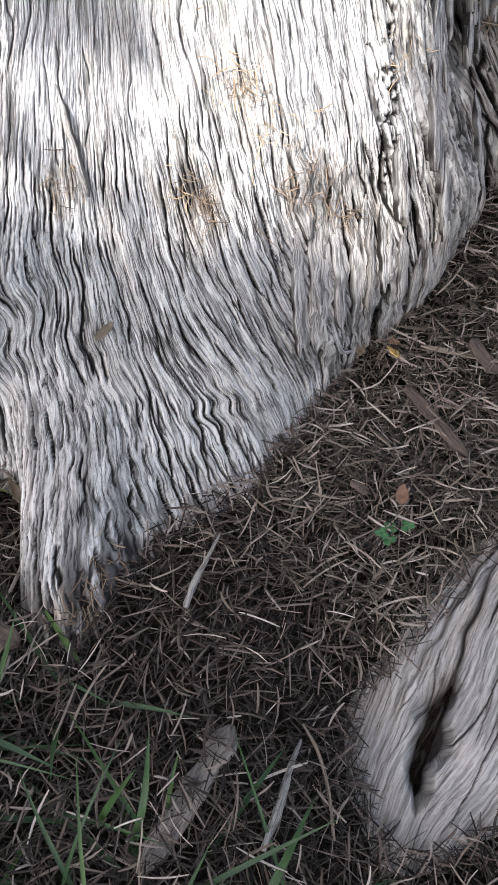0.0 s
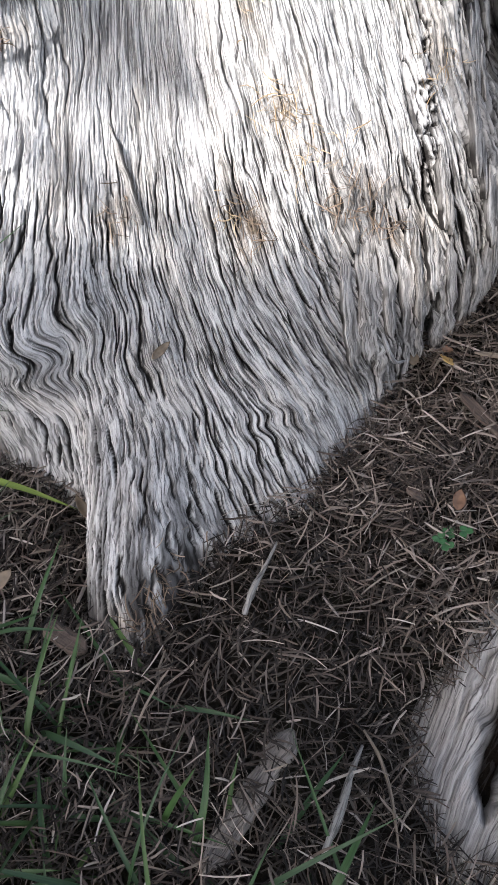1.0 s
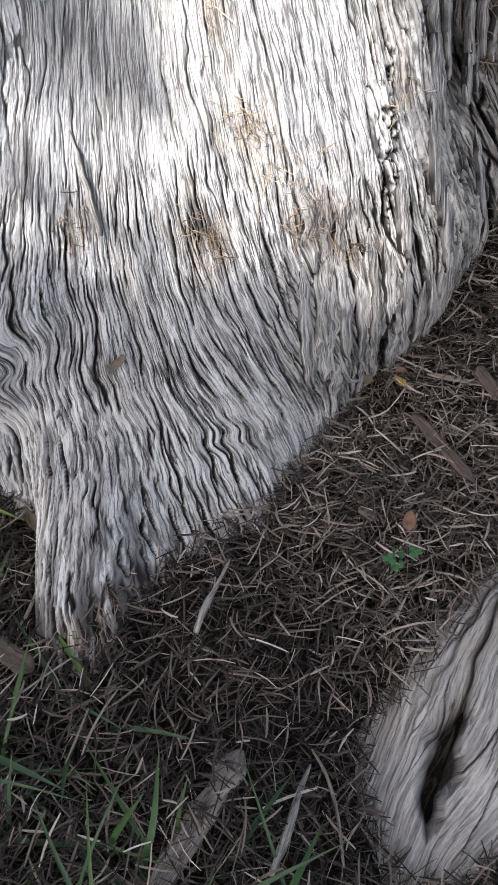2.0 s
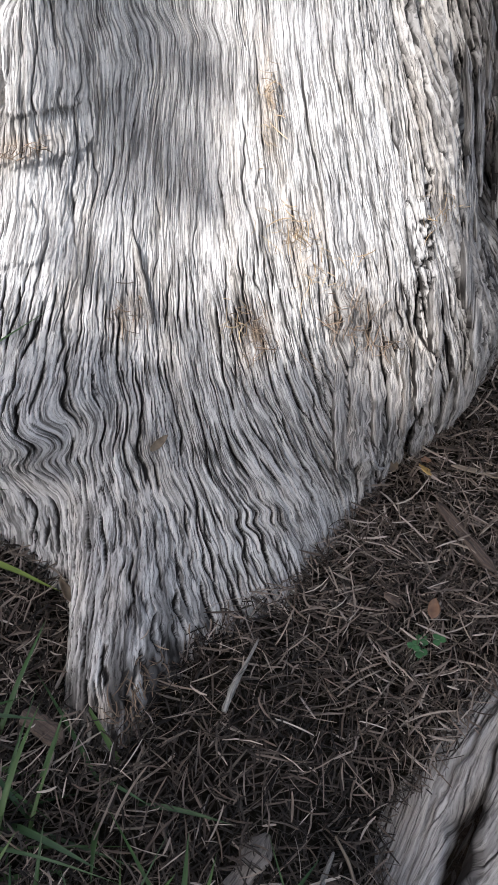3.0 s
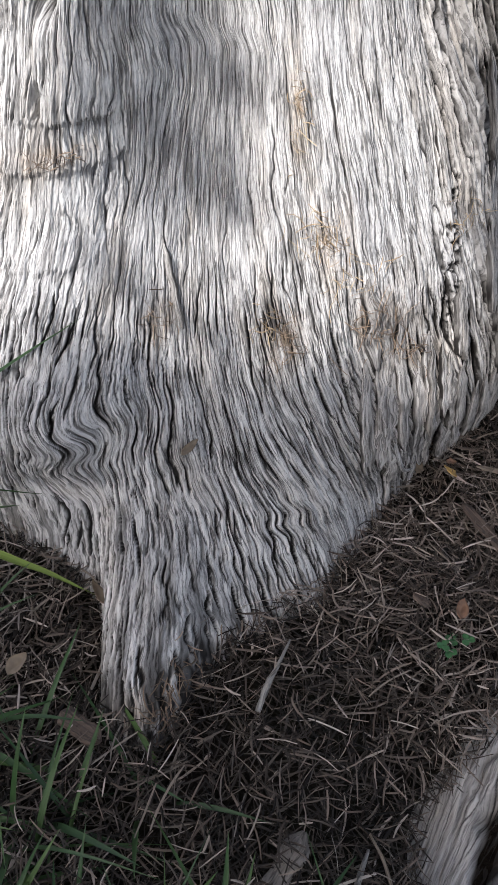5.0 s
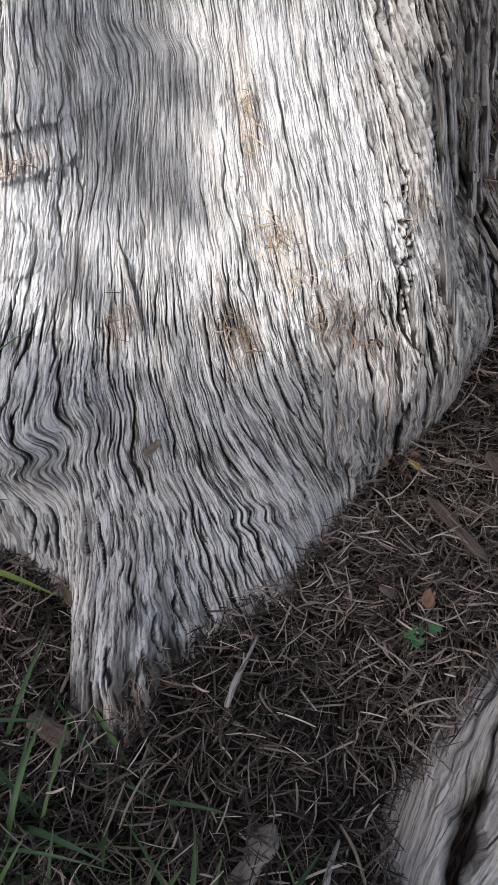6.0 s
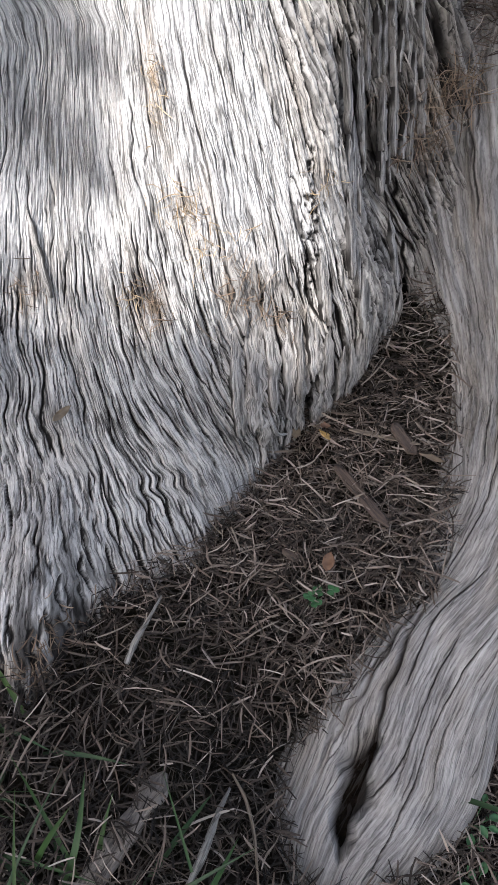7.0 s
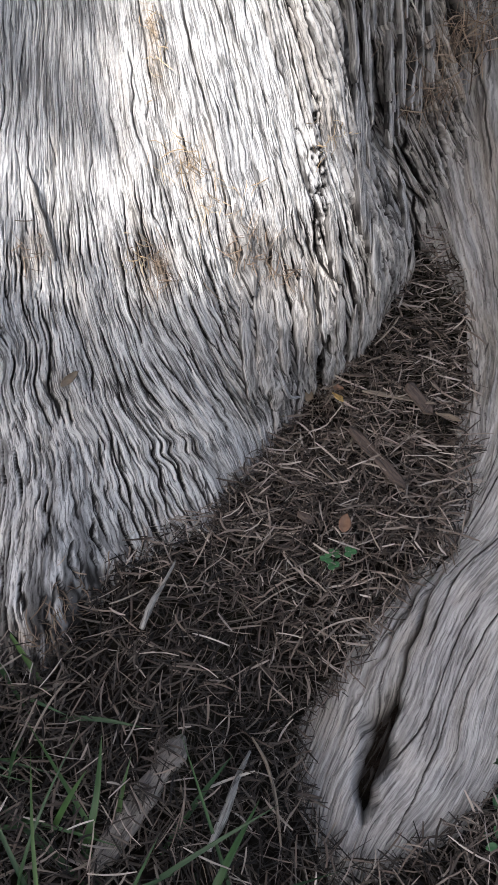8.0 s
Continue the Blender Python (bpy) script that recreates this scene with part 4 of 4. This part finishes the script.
tagged(tube_part("twig", [(0.014, 0.391, 0.044), (0.0, 0.362, 0.042), (-0.012, 0.34, 0.040), (-0.020, 0.318, 0.036)], [0.0010, 0.0022, 0.0036, 0.0024], PALE_TWIG, sides=9, steps=26, wobble=0.6, seed=5),
       "short pale broken twig flecked with lichen on straw", "twig")
tagged(tube_part("twig", [(x, y, floor_z(x, y) + 0.032) for x, y in ((0.079, 0.208), (0.066, 0.18), (0.055, 0.15), (0.040, 0.118))], [0.0014, 0.0030, 0.0038, 0.0026], PALE_TWIG, sides=9, steps=30, wobble=0.5, seed=6),
       "mottled grey twig lying on straw near the root", "twig")
tagged(tube_part("twig", [(x, y, floor_z(x, y) + 0.034) for x, y in ((0.082, 0.222), (0.094, 0.20), (0.100, 0.17), (0.101, 0.13))], [0.001, 0.0018, 0.0017, 0.001], STRAW_STRIP, sides=7, steps=20, wobble=0.2, seed=7),
       "thin bent stem beside the root", "twig")


def clover(at, seed):
    rng = np.random.default_rng(seed)
    plant = tagged(new("clover"), "tiny green clover seedling growing through straw", "clover", group="clover seedlings")
    plant.location = at
    bpy.context.view_layer.update()
    at = np.array(at)
    head = at + [0, 0, 0.018]
    tube_part("stem", [at, at + [0.002, 0.001, 0.01], head], [0.0006, 0.0005, 0.0005], CLOVER, plant, sides=6, steps=6)
    for i in range(3):
        a = i * 2 * math.pi / 3 + rng.uniform(-0.3, 0.3) + seed
        r, th = np.linspace(0, 1, 6), np.linspace(0, 2 * math.pi, 18, endpoint=False)
        R, T = np.meshgrid(r, th, indexing="ij")
        rad = 0.0040 * R * (1 - 0.22 * np.exp(-(np.angle(np.exp(1j * T)) / 0.4) ** 2))
        x, y = 0.0042 + rad * np.cos(T), rad * np.sin(T) * 0.95
        z = 0.15 * np.abs(y) + 0.12 * x + 0.0003
        xyz = np.stack([x * math.cos(a) - y * math.sin(a), x * math.sin(a) + y * math.cos(a), z], -1) + head
        xyz = np.concatenate([xyz[::-1][:1] * 0 + xyz[-1:] - [0, 0, 0.0004], xyz[::-1]])
        part("leaflet", grid_mesh("leaflet", xyz, True), CLOVER, plant)
    return plant


clover((0.175, 0.391, 0.012), 1)
clover((0.201, 0.396, 0.012), 2)
clover((0.186, 0.399, 0.008), 3)
clover((0.181, 0.386, 0.006), 4)


def weed(at, seed, n=9):
    rng = np.random.default_rng(seed)
    plant = tagged(new("weed"), "small green broad-leaved weed beside the root", "weed", group="weeds by the root")
    plant.location = at
    bpy.context.view_layer.update()
    for i in range(n):
        a, ln = i * 2.4, rng.uniform(0.008, 0.015)
        d = np.array([math.cos(a), math.sin(a), 0])
        top = np.array(at) + d * rng.uniform(0.006, 0.022) + [0, 0, rng.uniform(0.008, 0.03)]
        tube_part("stem", [at, (np.array(at) + top) / 2 + [0, 0, 0.004], top], [0.0008, 0.0007, 0.0005], CLOVER, plant, sides=5, steps=6)
        leaf = flat_leaf("leaf", tuple(top + d * ln * 0.4), math.degrees(a), ln, ln * 0.62, CLOVER, "", "", tilt=(rng.uniform(-20, 20), rng.uniform(-10, 30)))
        leaf.parent = plant
        leaf.matrix_parent_inverse = plant.matrix_world.inverted()
    return plant


weed((0.325, 0.185, floor_z(0.325, 0.185)), 4, 11)
weed((0.312, 0.130, floor_z(0.312, 0.13)), 5, 9)
weed((0.385, 0.16, floor_z(0.385, 0.16)), 6, 9)


chip("straw_strip", (0.247, 0.604, 0.074), (0.332, 0.574, 0.072), 0.0075, 0.0018, STRAW_STRIP, "long flat tan straw leaf lying in the stump's crook", "straw", 15)
tagged(tube_part("twig", [on_spot for on_spot in ((0.150, 0.668, 0.212), (0.158, 0.655, 0.220), (0.166, 0.648, 0.224), (0.172, 0.650, 0.216))], [0.0008, 0.0012, 0.0012, 0.0008], STRAW, sides=7, steps=14, wobble=0.2, seed=9),
       "tiny dark hooked twig caught on the stump", "twig")


# ---- dry grass caught on the stump ----
def on_stump(x, z, out=0.0):
    """The place on the stump's front at that x and height."""
    deg = np.linspace(-80, 85, 1651)
    r = stump_radius(deg, z + 0 * deg) + out
    k = int(np.abs(SURFACE["h"] - z).argmin())
    r = r + np.interp(deg, SURFACE["deg"], SURFACE["off"][k])
    i = np.abs(STUMP_X + r * np.sin(np.radians(deg)) - x).argmin()
    return np.array([STUMP_X + r[i] * math.sin(math.radians(deg[i])), STUMP_Y - r[i] * math.cos(math.radians(deg[i])), z])


def tuft(x, z, n, spread, length, material, label, seed, width=(0.0005, 0.0012)):
    rng = np.random.default_rng(seed)

    def place(rng, n):
        return np.array([on_stump(x + rng.normal(0, spread[0]), z + rng.normal(0, spread[1]), rng.uniform(0.004, 0.014)) for _ in range(n)])
    v, q, g = ribbons(n, place, rng, length, width, bend=0.6, arch=0.1, tilt=0.75)
    return tagged(part("dry_grass_tuft", poly_mesh("dry_grass_tuft", v, q, g), material), label, "dry grass", kind="stuff")


STRAW_GOLD = straw_material("golden_dry_grass", [(0.0, (0.24, 0.17, 0.10)), (0.5, (0.38, 0.28, 0.17)), (1.0, (0.54, 0.44, 0.30))])
STRAW_BROWN = straw_material("brown_dry_grass", [(0.0, (0.10, 0.07, 0.05)), (0.5, (0.20, 0.14, 0.095)), (1.0, (0.33, 0.25, 0.18))])
tuft(0.055, 0.340, 60, (0.016, 0.012), (0.02, 0.05), STRAW_GOLD, "golden dry grass caught in cracks of the stump", 31)
tuft(0.085, 0.305, 40, (0.016, 0.014), (0.015, 0.04), STRAW_GOLD, "thin golden dry grass on sunlit wood", 32)
tuft(0.118, 0.252, 80, (0.017, 0.017), (0.025, 0.055), STRAW_BROWN, "brown tangle of dry grass under a ledge of wood", 33)
tuft(0.015, 0.250, 60, (0.012, 0.014), (0.015, 0.035), STRAW_BROWN, "brown dry fibres in a hollow of the wood", 34)
tuft(-0.005, 0.262, 30, (0.010, 0.010), (0.015, 0.03), STRAW_GOLD, "golden fibres in a hollow of the wood", 35)
tuft(0.030, 0.440, 40, (0.006, 0.022), (0.012, 0.035), STRAW_GOLD, "golden dry moss and grass in a vertical crack", 36)
tuft(0.212, 0.345, 30, (0.012, 0.010), (0.012, 0.03), STRAW_GOLD, "golden dry grass on a crumbled patch of wood", 37)
tuft(-0.118, 0.272, 30, (0.010, 0.012), (0.012, 0.03), STRAW_BROWN, "brown fibres beside a splinter", 38)
tuft(-0.205, 0.425, 40, (0.020, 0.004), (0.012, 0.03), STRAW_BROWN, "dark dry fibres along a ledge of wood", 39)


def shelf_place(rng, n):
    cell = 0.008
    top = np.full((80, 80), -9.0)
    pts = SURFACE["root"]
    i, k = ((pts[:, 0] - 0.2) / cell).astype(int), ((pts[:, 1] - 0.7) / cell).astype(int)
    ok = (pts[:, 0] > 0.2) & (pts[:, 1] > 0.7) & (i < 80) & (k < 80)
    np.maximum.at(top, (i[ok], k[ok]), pts[ok, 2])
    x = rng.uniform(0.37, 0.60, n)
    y = rng.normal(0.975 - 0.42 * (x - 0.42), 0.030, n)
    z = top[((x - 0.2) / cell).astype(int), ((y - 0.7) / cell).astype(int)]
    return np.stack([x, y, z + rng.uniform(0.001, 0.022, n)], -1)[z > 0]


v, q, g = ribbons(1500, shelf_place, np.random.default_rng(45), (0.02, 0.07), (0.0008, 0.0022), bend=0.25, segments=3, arch=0.05, tilt=0.35)
tagged(part("dry_grass_tuft", poly_mesh("dry_grass_tuft", v, q, g), STRAW_PALE), "heap of dry grass lodged on top of the root", "dry grass", kind="stuff")
tuft(0.40, 0.385, 160, (0.035, 0.016), (0.03, 0.08), STRAW_BROWN, "tangled dry grass on a shelf between the stump and its buttress", 40, (0.0008, 0.002))
tuft(0.345, 0.335, 60, (0.022, 0.010), (0.03, 0.06), STRAW_BROWN, "loose dry stems hanging on the dark side of the stump", 41, (0.0008, 0.0016))
tuft(-0.104, 0.045, 90, (0.016, 0.014), (0.015, 0.04), STRAW_BROWN, "brown dry stems lying on the end of the stump's toe", 43, (0.0008, 0.0018))
tuft(0.155, 0.215, 24, (0.020, 0.010), (0.02, 0.04), STRAW_BROWN, "few thin brown stems on broken wood", 42)
leaf_spot = on_stump(-0.091, 0.165, 0.005)
flat_leaf("fallen_leaf", tuple(leaf_spot), 55, 0.030, 0.009, LEAF_TAN, "small tan dry leaf stuck on the stump", "leaf", tilt=(50, 0))


def splinter(points, width, seed):
    """A raised sliver of wood on the stump's front, from x, height pairs."""
    p = [on_stump(x, z, o) for x, z, o in points]
    ob = tube_part("splinter", p, [width * 0.25, width * 0.5, width * 0.5, width * 0.18], WOOD, tree_stump, "raised sliver of grey wood", sides=8, steps=30, wobble=0.5, seed=seed)
    return ob


def plank(x, top, low, width, thick, out, lean, seed):
    """A broken upright sliver of wood with sharp edges that stands off the stump's face."""
    t = np.linspace(0, 1, 22)
    z = top + (low - top) * t
    c = np.array([on_stump(x + lean * k + 0.0015 * float(pnoise(np.array(k * 4.0), np.array(seed * 1.7), seed)), zz, out * (0.2 + 0.8 * k)) for k, zz in zip(t, z)])
    d = np.gradient(c, axis=0)
    d /= np.linalg.norm(d, axis=1)[:, None]
    face = c - np.array([STUMP_X, STUMP_Y, 0])
    face[:, 2] = 0
    face /= np.linalg.norm(face, axis=1)[:, None]
    side = np.cross(d, face)
    side /= np.linalg.norm(side, axis=1)[:, None]
    up = np.cross(side, d)
    sec = np.array([(-0.5, -0.6), (-0.5, 0.55), (-0.44, 0.85), (-0.2, 1.0), (0.05, 0.8), (0.22, 0.95), (0.45, 0.8), (0.5, 0.5), (0.5, -0.6), (0.0, -0.8)])
    wv = width * (1 + 0.3 * pnoise(t * 5, 0 * t + seed, seed)) * np.clip(np.minimum(t * 3.5 + 0.12, (1 - t) * 5 + 0.18), 0, 1)
    skew = 0.35 * width * pnoise(t * 6, 0 * t + seed + 0.5, seed + 1)
    hv = thick * np.clip(t * 4, 0.1, 1) * (1 + 0.3 * pnoise(t * 6, 0 * t + seed + 7, seed))
    sx = sec[None, :, 0] * wv[:, None] + skew[:, None]
    sz = sec[None, :, 1] * hv[:, None] + 0.12 * thick * pnoise(t[:, None] * 9, sec[None, :, 0] * 7, seed + 9)
    pos = c[:, None] + side[:, None] * sx[..., None] + up[:, None] * sz[..., None]
    pos = np.concatenate([np.repeat(pos[:1].mean(1, keepdims=True), len(sec), 1), pos, np.repeat(pos[-1:].mean(1, keepdims=True), len(sec), 1)])
    run = np.concatenate([[0], t, [1]]) * (top - low) + seed * 0.37
    grain = np.stack([np.broadcast_to(np.arange(len(sec))[None] * 0.0035 + seed * 0.21, pos.shape[:2]), np.broadcast_to(run[:, None], pos.shape[:2]), np.full(pos.shape[:2], 1.0)], -1)
    edge = np.abs(sec[None, :, 0]) > 0.47
    # worn patches, plus side faces painted dark for the shade in the gaps
    worn_shade = smooth(0.0, 0.4, pnoise(run[:, None] * 60 + 0 * sx[:1], sec[None, :, 0] * 9 + seed, seed + 3)) * 0.7 + 0.6 * edge
    return part("splinter", with_shade_dirt(grid_mesh("splinter", pos, True, grain), worn_shade), WOOD, tree_stump)


plank_rng = random.Random(12)
for k in range(60):
    x = plank_rng.uniform(0.098, 0.325)
    base = 0.03 + 0.30 * max(0.0, x - 0.17)
    low = base + plank_rng.choice((0.0, 0.0, 0.03, 0.07, 0.11, 0.16)) + plank_rng.uniform(-0.01, 0.02)
    if abs(x - 0.192) < 0.010 and low < 0.10:
        continue
    if x < 0.135:
        low = max(low, 0.10)
    top = low + plank_rng.uniform(0.05, 0.13)
    if top < 0.30 + 0.5 * max(0.0, x - 0.2):
        plank(x, top, low, plank_rng.uniform(0.005, 0.018), plank_rng.uniform(0.003, 0.006), plank_rng.uniform(0.001, 0.008), plank_rng.uniform(-0.004, 0.012), 200 + k)
for k in range(34):
    x = plank_rng.uniform(0.235, 0.345)
    low = 0.22 + 1.1 * max(0.0, x - 0.25) + plank_rng.uniform(0.0, 0.17)
    plank(x, low + plank_rng.uniform(0.05, 0.12), low, plank_rng.uniform(0.005, 0.013), plank_rng.uniform(0.003, 0.006), plank_rng.uniform(0.002, 0.008), plank_rng.uniform(-0.008, 0.004), 300 + k)
plank(-0.112, 0.345, 0.262, 0.0065, 0.004, 0.007, 0.018, 1)
splinter([(0.138, 0.14, 0.0), (0.146, 0.11, 0.005), (0.156, 0.085, 0.008), (0.172, 0.065, 0.008)], 0.005, 3)
